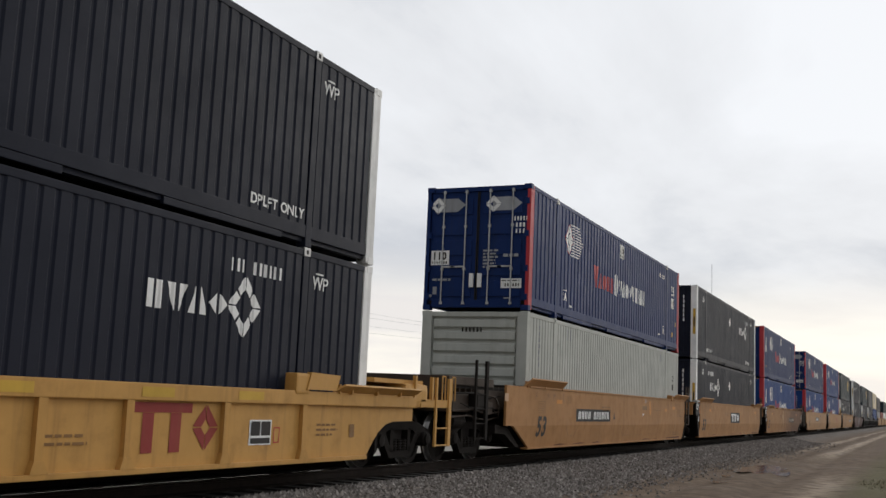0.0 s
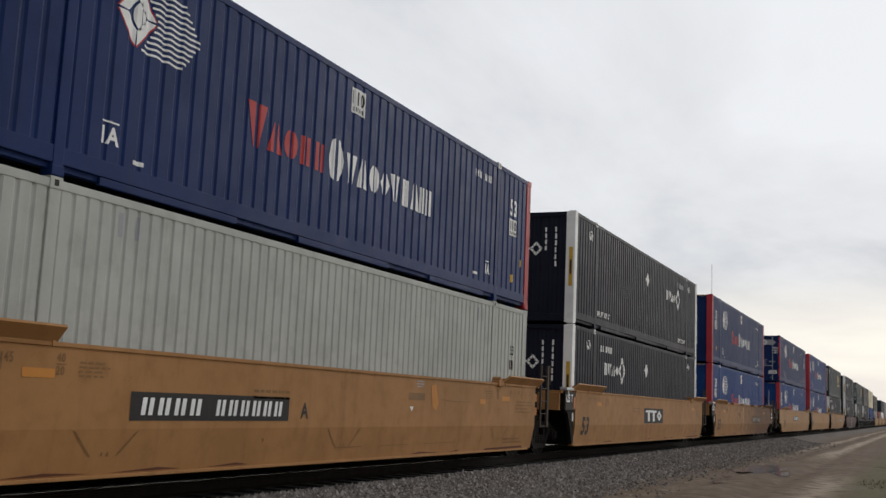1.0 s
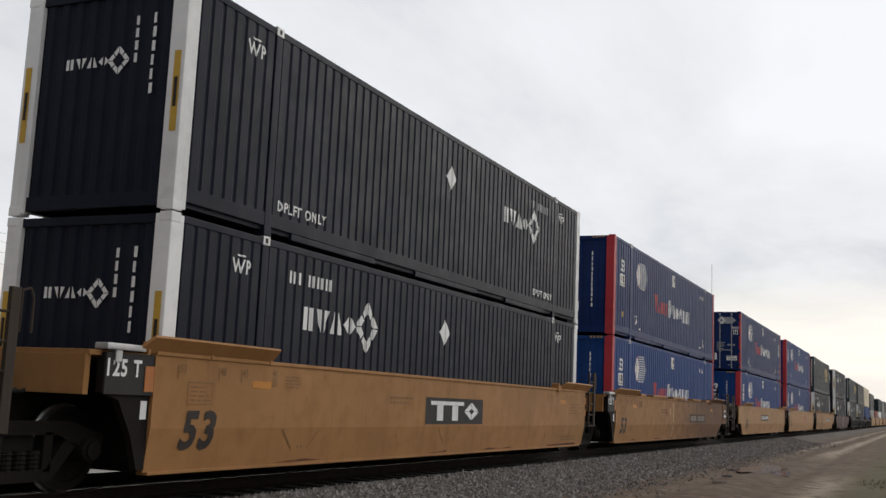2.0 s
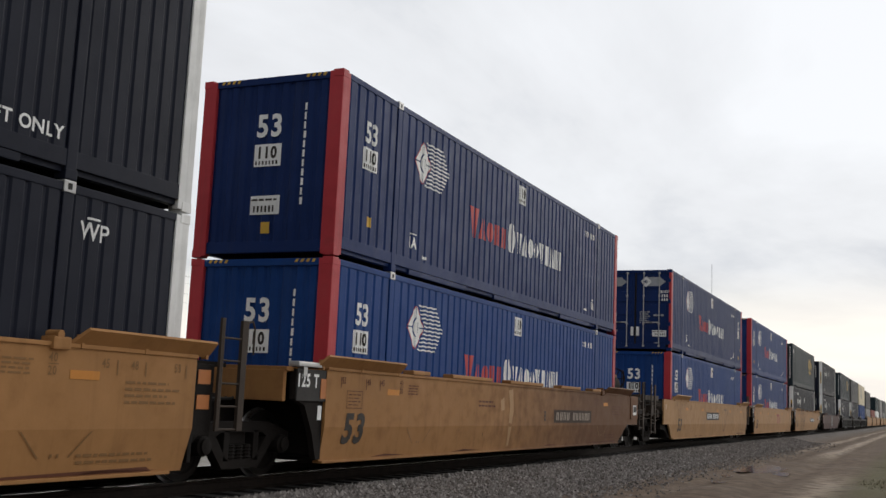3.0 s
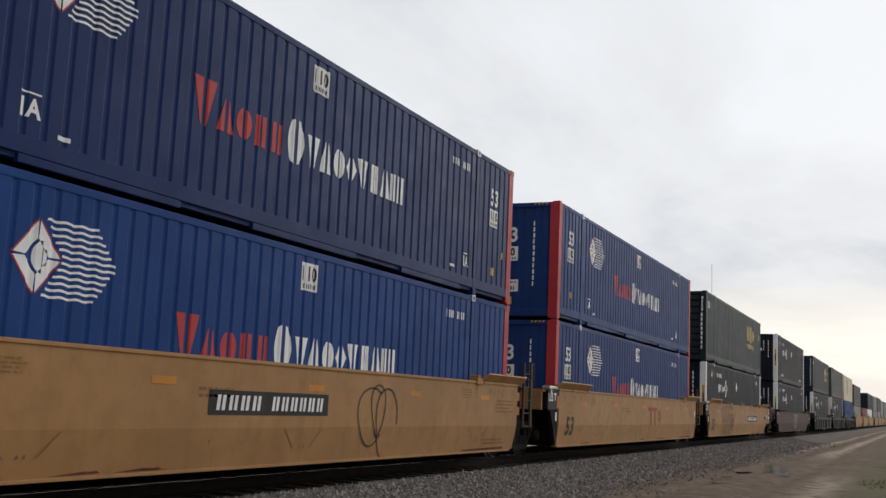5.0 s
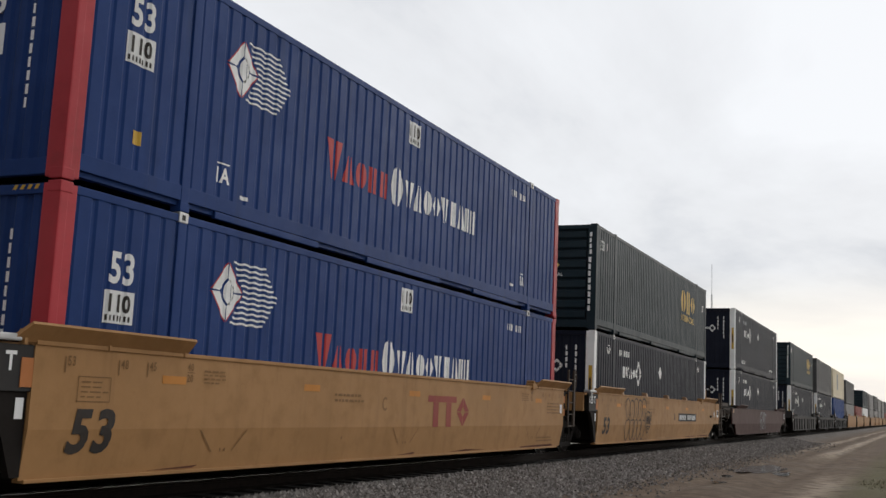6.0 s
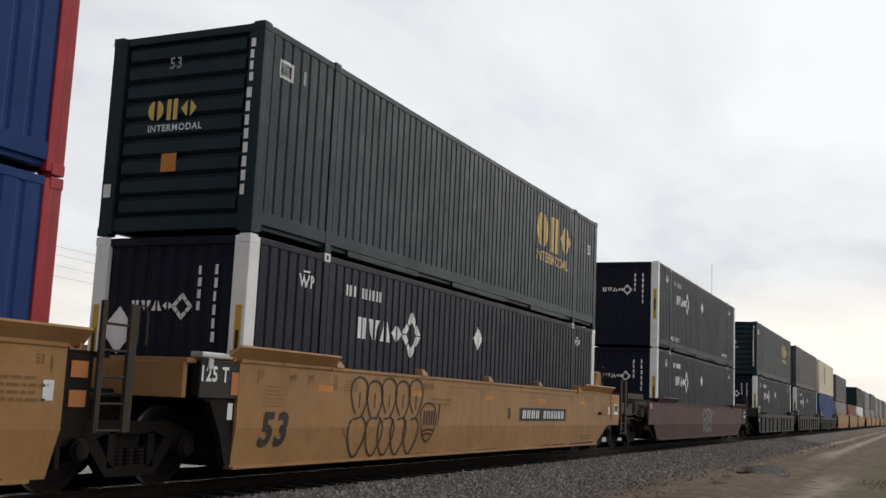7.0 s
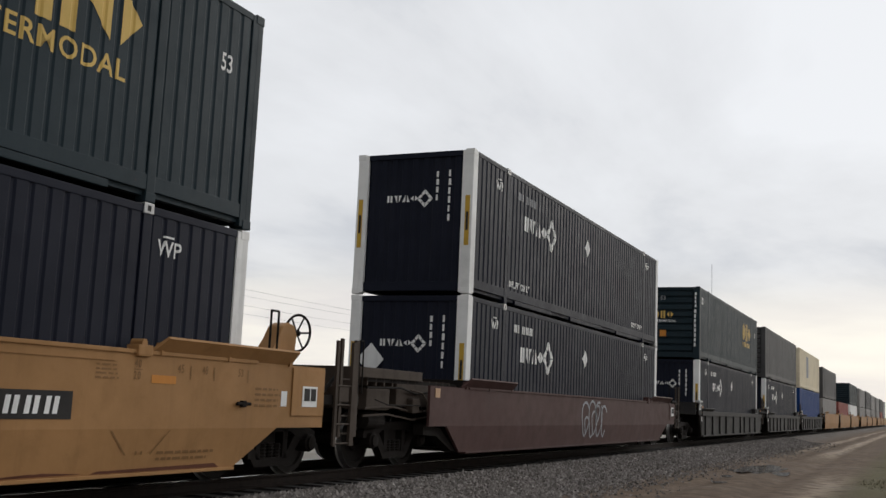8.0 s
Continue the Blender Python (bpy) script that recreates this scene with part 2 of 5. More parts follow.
def path_rod(bm, pts, r, n=6):
    for a, b in zip(pts, pts[1:]):
        rod(bm, a, b, r, n)
    return bm


def lathe_x(bm, prof, n=28, mats=None):
    """Turn (x, r) pairs round the x axis."""
    rings = [[bm.verts.new((x, r * math.cos(k * math.tau / n), r * math.sin(k * math.tau / n))) for k in range(n)] for x, r in prof]
    for i in range(len(prof) - 1):
        for k in range(n):
            f = bm.faces.new((rings[i][k], rings[i][(k + 1) % n], rings[i + 1][(k + 1) % n], rings[i + 1][k]))
            f.material_index = mats[i] if mats else 0
    for ring in (rings[0], rings[-1]):
        bm.faces.new(ring)
    return bm


def extrude_yz(bm, outline, x0, x1):
    """A plate with that outline in (y, z), between x0 and x1."""
    a = [bm.verts.new((x0, y, z)) for y, z in outline]
    b = [bm.verts.new((x1, y, z)) for y, z in outline]
    bm.faces.new(a)
    bm.faces.new(b[::-1])
    for i in range(len(a)):
        j = (i + 1) % len(a)
        bm.faces.new((a[i], a[j], b[j], b[i]))
    return bm


# ---- flat shapes for markings, drawn in (u, v) ----
def rect(u0, u1, v0, v1):
    return [(u0, v0), (u1, v0), (u1, v1), (u0, v1)]


def bars(u, v, n, w, h, gap=0.35, seed=1):
    """n plain upright bars in place of characters."""
    rnd = random.Random(seed)
    out = []
    cw = w / n
    for i in range(n):
        a = u + i * cw
        out.append(rect(a, a + cw * (1 - gap) * rnd.uniform(0.5, 0.75), v, v + h))
    return out


def plain_row(kinds, u, v, w, h, gap=0.14):
    """A row of plain shapes: r block, t wedge up, v wedge down, d diamond, o disc, i narrow block."""
    out = []
    wide = {"i": 0.45}
    unit = w / sum(wide.get(k, 1.0) for k in kinds)
    a = u
    for k in kinds:
        cw = unit * wide.get(k, 1.0)
        b = a + cw * (1 - gap)
        m, hv = (a + b) / 2, v + h / 2
        if k in "ri":
            s = (b - a) * (0.16 if k == "r" else 0.0)
            out.append(rect(a + s, b - s, v, v + h))
        elif k == "t":
            out.append([(a, v), (b, v), (m + 0.12 * cw, v + h), (m - 0.12 * cw, v + h)])
        elif k == "v":
            out.append([(m - 0.12 * cw, v), (m + 0.12 * cw, v), (b, v + h), (a, v + h)])
        elif k == "d":
            out.append([(m, v), (b, hv), (m, v + h), (a, hv)])
        else:
            n = 12
            out.append([(m + (b - a) / 2 * math.cos(i * math.tau / n), hv + h / 2 * math.sin(i * math.tau / n)) for i in range(n)])
        a += cw
    return [half for poly in out for half in slit(poly)]


def slit(poly, share=0.2):
    """The two outer parts of a plain shape that has a narrow gap down its middle."""
    lo, hi = min(p[0] for p in poly), max(p[0] for p in poly)
    m, g = (lo + hi) / 2, (hi - lo) * share / 2
    out = []
    for sign, cut in ((1, m - g), (-1, m + g)):
        kept = []
        for p, q in zip(poly, poly[1:] + poly[:1]):
            if sign * (p[0] - cut) <= 0:
                kept.append(p)
            if (p[0] - cut) * (q[0] - cut) < 0:
                f = (cut - p[0]) / (q[0] - p[0])
                kept.append((cut, p[1] + f * (q[1] - p[1])))
        if len(kept) > 2:
            out.append(kept)
    return out


def column(u, v, n, w, h, seed=1):
    """n such characters one under another, downwards from v."""
    out = []
    for i in range(n):
        out += bars(u, v - (i + 1) * h, 1, w, h * 0.74, 0.1, seed + i)
    return out


def lines(u0, u1, v, n, step, h, seed=3):
    """Lines of small stencilling."""
    rnd = random.Random(seed)
    out = []
    for i in range(n):
        u = u0
        end = u1 - rnd.random() * 0.3 * (u1 - u0)
        while u < end:
            w = min(rnd.uniform(0.05, 0.16), end - u)
            out.append(rect(u, u + w, v - i * step, v - i * step + h))
            u += w + 0.03
    return out


def diamond_ring(u, v, a, b, inner=0.5):
    """Four slanted bars round an open diamond."""
    out = []
    cs = [(a, 0), (0, b), (-a, 0), (0, -b)]
    for i in range(4):
        p, q = Vector(cs[i]), Vector(cs[(i + 1) % 4])
        p2, q2 = p.lerp(q, 0.04), q.lerp(p, 0.04)
        out.append([(u + p2.x, v + p2.y), (u + q2.x, v + q2.y), (u + q2.x * inner, v + q2.y * inner), (u + p2.x * inner, v + p2.y * inner)])
    return out


def linked_diamond(u, v, a, b, inner=0.56):
    """An open diamond of eight short slanted bars with gaps between them."""
    out = []
    cs = [Vector((a, 0)), Vector((0, b)), Vector((-a, 0)), Vector((0, -b))]
    for i in range(4):
        p, q = cs[i], cs[(i + 1) % 4]
        for f0, f1 in ((0.03, 0.46), (0.54, 0.97)):
            e0, e1 = p.lerp(q, f0), p.lerp(q, f1)
            out.append([(u + e0.x, v + e0.y), (u + e1.x, v + e1.y), (u + e1.x * inner, v + e1.y * inner), (u + e0.x * inner, v + e0.y * inner)])
    return out


def half_disc(u, v, a, b, n=12):
    """The half of an oval that lies on the forward side of an upright line."""
    return [[(u + a * math.cos(math.pi / 2 + math.pi * k / n), v + b * math.sin(math.pi / 2 + math.pi * k / n)) for k in range(n + 1)]]


def diamond(u, v, a, b):
    return [[(u + a, v), (u, v + b), (u - a, v), (u, v - b)]]


TEXTS = {}


def words(s, u, v, h, narrow=1.0, middle=False, bold=0.016, lean=0.0):
    """Readable words in the built-in font as flat shapes, h high, from (u, v)."""
    if (s, bold) not in TEXTS:
        cu = bpy.data.curves.new("words", "FONT")
        cu.body, cu.size, cu.resolution_u, cu.offset, cu.space_character = s, 1.0, 3, bold, 1.12 + bold
        ob = new("words", cu)
        dg = bpy.context.evaluated_depsgraph_get()
        me = bpy.data.meshes.new_from_object(ob.evaluated_get(dg))
        TEXTS[s, bold] = ([tuple(p.co[:2]) for p in me.vertices], [tuple(f.vertices) for f in me.polygons])
        bpy.data.objects.remove(ob)
        bpy.data.curves.remove(cu)
        bpy.data.meshes.remove(me)
    vs, fs = TEXTS[s, bold]
    xs, ys = [p[0] for p in vs], [p[1] for p in vs]
    k = h / (max(ys) - min(ys))
    shift = (max(xs) + min(xs)) / 2 if middle else min(xs)
    return [[(u + (vs[i][0] - shift + lean * (vs[i][1] - min(ys))) * k * narrow, v + (vs[i][1] - min(ys)) * k) for i in f] for f in fs]


def marking(name, shapes, mat, parent, label="", side="near", prof=None, breaks=(), x=0.0, y=0.0, lift=0.004):
    """Paint on a wall: near = the side towards the camera (u along the train), front = the forward end (u across)."""
    bm = bmesh.new()
    for poly in shapes:
        try:
            bm.faces.new([bm.verts.new((0, u, v)) for u, v in poly])
        except ValueError:
            pass
    if side == "near":
        us = [v.co.y for v in bm.verts]
        lo, hi = min(us), max(us)
        for c in breaks:
            if lo < c < hi:
                bmesh.ops.bisect_plane(bm, geom=bm.verts[:] + bm.edges[:] + bm.faces[:], plane_co=(0, c, 0), plane_no=(0, 1, 0), dist=1e-6)
        for v in bm.verts:
            v.co.x = (prof(v.co.y) if prof else x) + lift
    else:
        for v in bm.verts:
            v.co = Vector((v.co.y, y - lift, v.co.z))
    me = bpy.data.meshes.new(name)
    bm.to_mesh(me)
    bm.free()
    me.materials.append(M[mat])
    ob = new(name, me)
    ob.parent = parent
    if label:
        tagged(ob, label)
    if len(shapes) > 3:
        tagged(ob, kind="stuff")
    return ob


# ---- containers: origin under the middle of the forward end, y to the rear, +x to the camera ----
LEN, HALF, LIFT = 16.154, 1.30, 1.98


def ribbed(bm, y0, y1, z0, z1, pitch, xo, xi, flip=1):
    n = max(1, round((y1 - y0) / pitch))
    p = (y1 - y0) / n
    ys = []
    for i in range(n):
        for f, x in ((0.0, xi), (0.07, xi), (0.19, xo), (0.81, xo), (0.93, xi)):
            ys.append((y0 + (i + f) * p, x))
    ys.append((y1, xi))
    lo = [bm.verts.new((x * flip, y, z0)) for y, x in ys]
    hi = [bm.verts.new((x * flip, y, z1)) for y, x in ys]
    for i in range(len(ys) - 1):
        bm.faces.new((lo[i], lo[i + 1], hi[i + 1], hi[i]))
    return ys


def container(label, body, post, height=2.9, pitch=0.235, end="ribs", rail=0.0, doors_behind=True, depth=0.016):
    root = tagged(new("shipping_container"), label, "container", "containers on the train")
    H = height
    # corner posts: a wide leg on the end, a narrow one on the side
    for i, (sx, y) in enumerate(((1, 0), (-1, 0), (1, LEN), (-1, LEN))):
        bm = bmesh.new()
        d = 1 if y == 0 else -1
        w = 0.24 if (end != "doors" or y) else 0.09
        box(bm, sx * (HALF - w), sx * HALF, min(y, y + d * 0.13), max(y, y + d * 0.13), 0.02, H - 0.02, 0.02)
        box(bm, sx * (HALF - 0.09), sx * (HALF - 0.0015), min(y + d * 0.02, y + d * 0.24), max(y + d * 0.02, y + d * 0.24), 0.025, H - 0.025, 0.012)
        pc = body if end == "doors" and y == 0 and sx < 0 else post
        part("corner_post", bm, pc, root, "" if pc == body else {"white": "white corner post", "red": "red corner post"}.get(post, ""))
        for z in (0.0, H - 0.12):
            bm = bmesh.new()
            box(bm, sx * (HALF - 0.175), sx * (HALF + 0.006), min(y - d * 0.006, y + d * 0.17), max(y - d * 0.006, y + d * 0.17), z, z + 0.12, 0.012)
            part("corner_casting", bm, body if end == "doors" and y == 0 else post, root)
    # ribbed walls between posts at the lifting points
    prof_pts = [(0, HALF - 0.02), (0.23, HALF - 0.02)]
    spans = ((0.24, LIFT - 0.07), (LIFT + 0.07, LEN - LIFT - 0.07), (LEN - LIFT + 0.07, LEN - 0.24))
    zb = 0.30
    for flip in (1, -1):
        for y0, y1 in spans:
            bm = bmesh.new()
            ys = ribbed(bm, y0, y1, zb, H - 0.10, pitch, HALF - 0.012, HALF - 0.012 - depth, flip)
            part("side_panel", bm, body, root)
            if flip == 1:
                prof_pts += ys
        bm = box(bmesh.new(), flip * (HALF - 0.10), flip * (HALF - 0.004), 0.24, LEN - 0.24, H - 0.11, H - 0.015, 0.012)
        part("top_rail", bm, body, root)
        bm = box(bmesh.new(), flip * (HALF - 0.06), flip * (HALF - 0.006), 0.24, LEN - 0.24, 0.13, zb + 0.012, 0.008)
        box(bm, flip * (HALF - 0.16), flip * (HALF - 0.05), 0.13, LEN - 0.13, 0.07, 0.135, 0.0)
        part("bottom_rail", bm, body, root)
        for y0, y1 in ((2.6, 5.1), (6.6, 9.4), (11.0, 13.5)):
            part("skid_rail", bx(flip * (HALF - 0.07), flip * (HALF - 0.012), y0, y1, 0.035, 0.125, bev=0.01), body, root)
        for y in (LIFT, LEN - LIFT):
            bm = box(bmesh.new(), flip * (HALF - 0.09), flip * (HALF - 0.001), y - 0.075, y + 0.075, 0.02, H - 0.03, 0.012)
            part("lifting_post", bm, body, root)
            part("lower_casting", bx(flip * (HALF - 0.15), flip * (HALF + 0.008), y - 0.085, y + 0.085, 0.0, 0.11, bev=0.012), body, root)
            bm = box(bmesh.new(), flip * (HALF - 0.15), flip * (HALF + 0.008), y - 0.085, y + 0.085, H - 0.115, H + 0.012, 0.012)
            part("lifting_casting", bm, "steel" if post != body else body, root, "pale worn lifting casting" if post != body else "")
            bm = box(bmesh.new(), flip * (HALF + 0.006), flip * (HALF + 0.010), y - 0.03, y + 0.03, H - 0.085, H - 0.02)
            part("casting_hole", bm, "rubber", root)
    prof_pts.append((LEN, HALF - 0.02))
    prof_pts.sort()
    root_prof = prof_pts
    bm = box(bmesh.new(), -HALF + 0.05, HALF - 0.05, 0.05, LEN - 0.05, H - 0.06, H - 0.03)
    part("roof", bm, body, root)
    bm = box(bmesh.new(), -HALF + 0.12, HALF - 0.12, 0.05, LEN - 0.05, 0.14, 0.22)
    for k in range(12):
        box(bm, -HALF + 0.1, HALF - 0.1, 0.6 + k * 1.3, 0.66 + k * 1.3, 0.06, 0.15)
    part("underframe", bm, "under", root)
    # ends
    for y, d in ((0.0, 1), (LEN, -1)):
        is_door = (end == "doors") if y == 0 else doors_behind and end != "doors"
        bm = box(bmesh.new(), -HALF + 0.2, HALF - 0.2, min(y + d * 0.02, y + d * 0.12), max(y + d * 0.02, y + d * 0.12), H - 0.13, H - 0.02, 0.01)
        part("end_header", bm, body, root)
        bm = box(bmesh.new(), -HALF + 0.2, HALF - 0.2, min(y + d * 0.03, y + d * 0.12), max(y + d * 0.03, y + d * 0.12), 0.06, 0.24, 0.01)
        part("end_sill", bm, body, root)
        if is_door:
            for sx in (-1, 1):
                bm = bmesh.new()
                yy = y + d * 0.06
                box(bm, sx * 0.02, sx * (HALF - 0.1), min(yy, yy + d * 0.04), max(yy, yy + d * 0.04), 0.2, H - 0.13)
                door = part("door", bm, body, root)
                n = 5
                hh = (H - 0.5) / n
                for k in range(n):
                    z = 0.28 + k * hh
                    part("door_panel", bx(sx * 0.14, sx * (HALF - 0.22), min(yy, yy - d * 0.028), max(yy, yy - d * 0.028), z + 0.03, z + hh - 0.09, bev=0.012), body, door)
                for x in (0.30, 0.86):
                    bm = rod(bmesh.new(), (sx * x, y + d * 0.005, 0.13), (sx * x, y + d * 0.005, H - 0.09), 0.017, 8)
                    for z in (0.16, 0.95, 1.95, H - 0.13):
                        box(bm, sx * x - 0.035, sx * x + 0.035, min(y + d * 0.0, y + d * 0.05), max(y, y + d * 0.05), z - 0.03, z + 0.03)
                    part("lock_rod", bm, "steel", door, "galvanised lock rod")
                    bm = bmesh.new()
                    box(bm, sx * x, sx * (x + (0.34 if x < 0.5 else -0.34)), min(y - d * 0.02, y), max(y - d * 0.02, y), 0.98, 1.02, 0.006)
                    part("lock_handle", bm, "steel", door)
                for z in (0.3, 0.95, 1.75, 2.5):
                    part("hinge", bx(sx * (HALF - 0.14), sx * (HALF - 0.03), min(y - d * 0.012, y + d * 0.06), max(y - d * 0.012, y + d * 0.06), z - 0.07, z + 0.07, bev=0.01), body, door)
                part("seal", bx(sx * 0.012, sx * 0.028, min(yy, yy - d * 0.03), max(yy, yy - d * 0.03), 0.22, H - 0.14), "rubber", door, "black rubber door seal")
                part("lock_case", bx(sx * 0.05, sx * 0.15, min(y - d * 0.03, y + d * 0.02), max(y - d * 0.03, y + d * 0.02), 0.52, 0.84, bev=0.012), "ink_white", door, "pale lock case")
        elif end == "louvres" and y == 0:
            bm = box(bmesh.new(), -HALF + 0.2, HALF - 0.2, 0.10, 0.14, 0.2, H - 0.1)
            part("end_panel", bm, body, root)
            n = 9
            hh = (H - 0.42) / n
            for k in range(n):
                z = 0.25 + k * hh
                vs = [(0.03, z + hh * 0.30), (0.03, z + hh * 0.86), (0.10, z + hh), (0.10, z + hh * 0.12)]
                bm = extrude_yz(bmesh.new(), vs, -HALF + 0.30, HALF - 0.30)
                part("end_rib", bm, body, root)
        else:
            bm = bmesh.new()
            n = 9
            w = (2 * HALF - 0.46) / n
            pts = []
            for k in range(n):
                a = -HALF + 0.23 + k * w
                for f, o in ((0.0, 0.068), (0.15, 0.068), (0.3, 0.045), (0.7, 0.045), (0.85, 0.068)):
                    pts.append((a + f * w, y + d * o))
            pts.append((HALF - 0.23, y + d * 0.068))
            lo = [bm.verts.new((x, q, 0.2)) for x, q in pts]
            hi = [bm.verts.new((x, q, H - 0.1)) for x, q in pts]
            for i in range(len(pts) - 1):
                bm.faces.new((lo[i], lo[i + 1], hi[i + 1], hi[i]))
            part("end_panel", bm, body, root)
    px = [q[0] for q in root_prof]
    pv = [q[1] for q in root_prof]

    def prof(y):
        return float(np.interp(y, px, pv))

    return root, prof, px


def side_mark(c, name, shapes, mat, label=""):
    root, prof, px = c
    return marking(name, shapes, mat, root, label, "near", prof, px)


def end_mark(c, name, shapes, mat, label="", y=0.045):
    return marking(name, shapes, mat, c[0], label, "front", y=y)


def black_marks(c, logo_y, noted, seed, white_patch=True, wp=1.43, placard=False, upper=False):
    rear = logo_y > 8
    side_mark(c, "logo_word", plain_row("rvtd", logo_y - 0.02, 1.74, 1.62, 0.33, 0.06), "ink_white")
    side_mark(c, "logo_emblem", linked_diamond(logo_y + 1.95, 1.92, 0.37, 0.41), "ink_white")
    u = 12.41 if rear else 2.62
    side_mark(c, "number", bars(u, 2.36, 3, 0.36, 0.17, 0.3, seed) + bars(u + 0.5, 2.36, 6, 0.72, 0.17, 0.3, seed + 9), "ink_grey" if upper else "ink_white")
    side_mark(c, "letter_mark", words("WP", wp - 0.17, 2.34, 0.19, 1.0) + [rect(wp - 0.06, wp + 0.12, 2.56, 2.585)], "ink_white")
    side_mark(c, "letter_mark", words("WP", LEN - 1.774, 2.34, 0.19, 1.0) + [rect(LEN - 1.664, LEN - 1.484, 2.56, 2.585)], "ink_white")
    if noted:
        side_mark(c, "note", words("DPLFT ONLY", 2.2, 0.38, 0.15, 1.02, bold=0.025), "ink_white")
        side_mark(c, "note", words("DPLFT ONLY", 12.72, 0.38, 0.15, 1.02, bold=0.025), "ink_white")
    if white_patch:
        side_mark(c, "placard", diamond(7.95, 2.07, 0.22, 0.24), "ink_white")
    # forward end
    end_mark(c, "logo_word", plain_row("rvtd", -0.64, 1.87, 0.74, 0.14, 0.06), "ink_white")
    end_mark(c, "logo_emblem", linked_diamond(0.24, 1.93, 0.18, 0.19), "ink_white")
    end_mark(c, "number", column(0.48, 2.52, 4, 0.09, 0.16, seed), "ink_white")
    end_mark(c, "number", column(0.75, 2.54, 6, 0.09, 0.18, seed + 20), "ink_white")
    if placard:
        end_mark(c, "placard", diamond(-0.8, 1.6, 0.30, 0.33), "ink_white", y=0.03)
    for sx in (-1, 1):
        end_mark(c, "strip", [rect(sx * 1.2 - 0.05, sx * 1.2 + 0.05, 0.95, 1.95)], "ink_yellow", y=-0.001)
        end_mark(c, "strip_writing", [rect(sx * 1.2 - 0.025, sx * 1.2 + 0.025, 1.25, 1.62)], "ink_black", y=-0.006)


def waves(u0, u1, v0, v1, n):
    out = []
    mid, half = (v0 + v1) / 2, (v1 - v0) / 2
    for k in range(n):
        v = v0 + (v1 - v0) * k / (n - 1)
        end = u0 + (u1 - u0) * (1 - 0.34 * abs(v - mid) / half)
        st = u0 - 0.26 * abs(v - mid) / half + 0.16
        m = 26
        for i in range(m):
            a, b = st + (end - st) * i / m, st + (end - st) * (i + 1) / m
            wa, wb = 0.007 * math.sin(a * 27), 0.007 * math.sin(b * 27)
            t = 0.0135
            out.append([(a, v + wa - t), (b, v + wb - t), (b, v + wb + t), (a, v + wa + t)])
    return out


def plate(c, u, v, w, h, front=False, text="110", y=0.045):
    put = end_mark if front else side_mark
    k = {"y": y} if front else {}
    p = put(c, "clearance_plate", [rect(u - w / 2, u + w / 2, v, v + h)], "ink_white", "white plate with black figures", **k)
    shapes = words(text, u, v + h * 0.34, h * 0.56, 0.88, True, 0.04) + bars(u - w * 0.44, v + h * 0.08, 7, w * 0.88, h * 0.17, 0.2, 4)
    if front:
        marking("plate_number", shapes, "ink_black", p, side="front", y=k["y"] - 0.004)
    else:
        marking("plate_number", shapes, "ink_black", p, side="near", prof=c[1], breaks=c[2], lift=0.008)


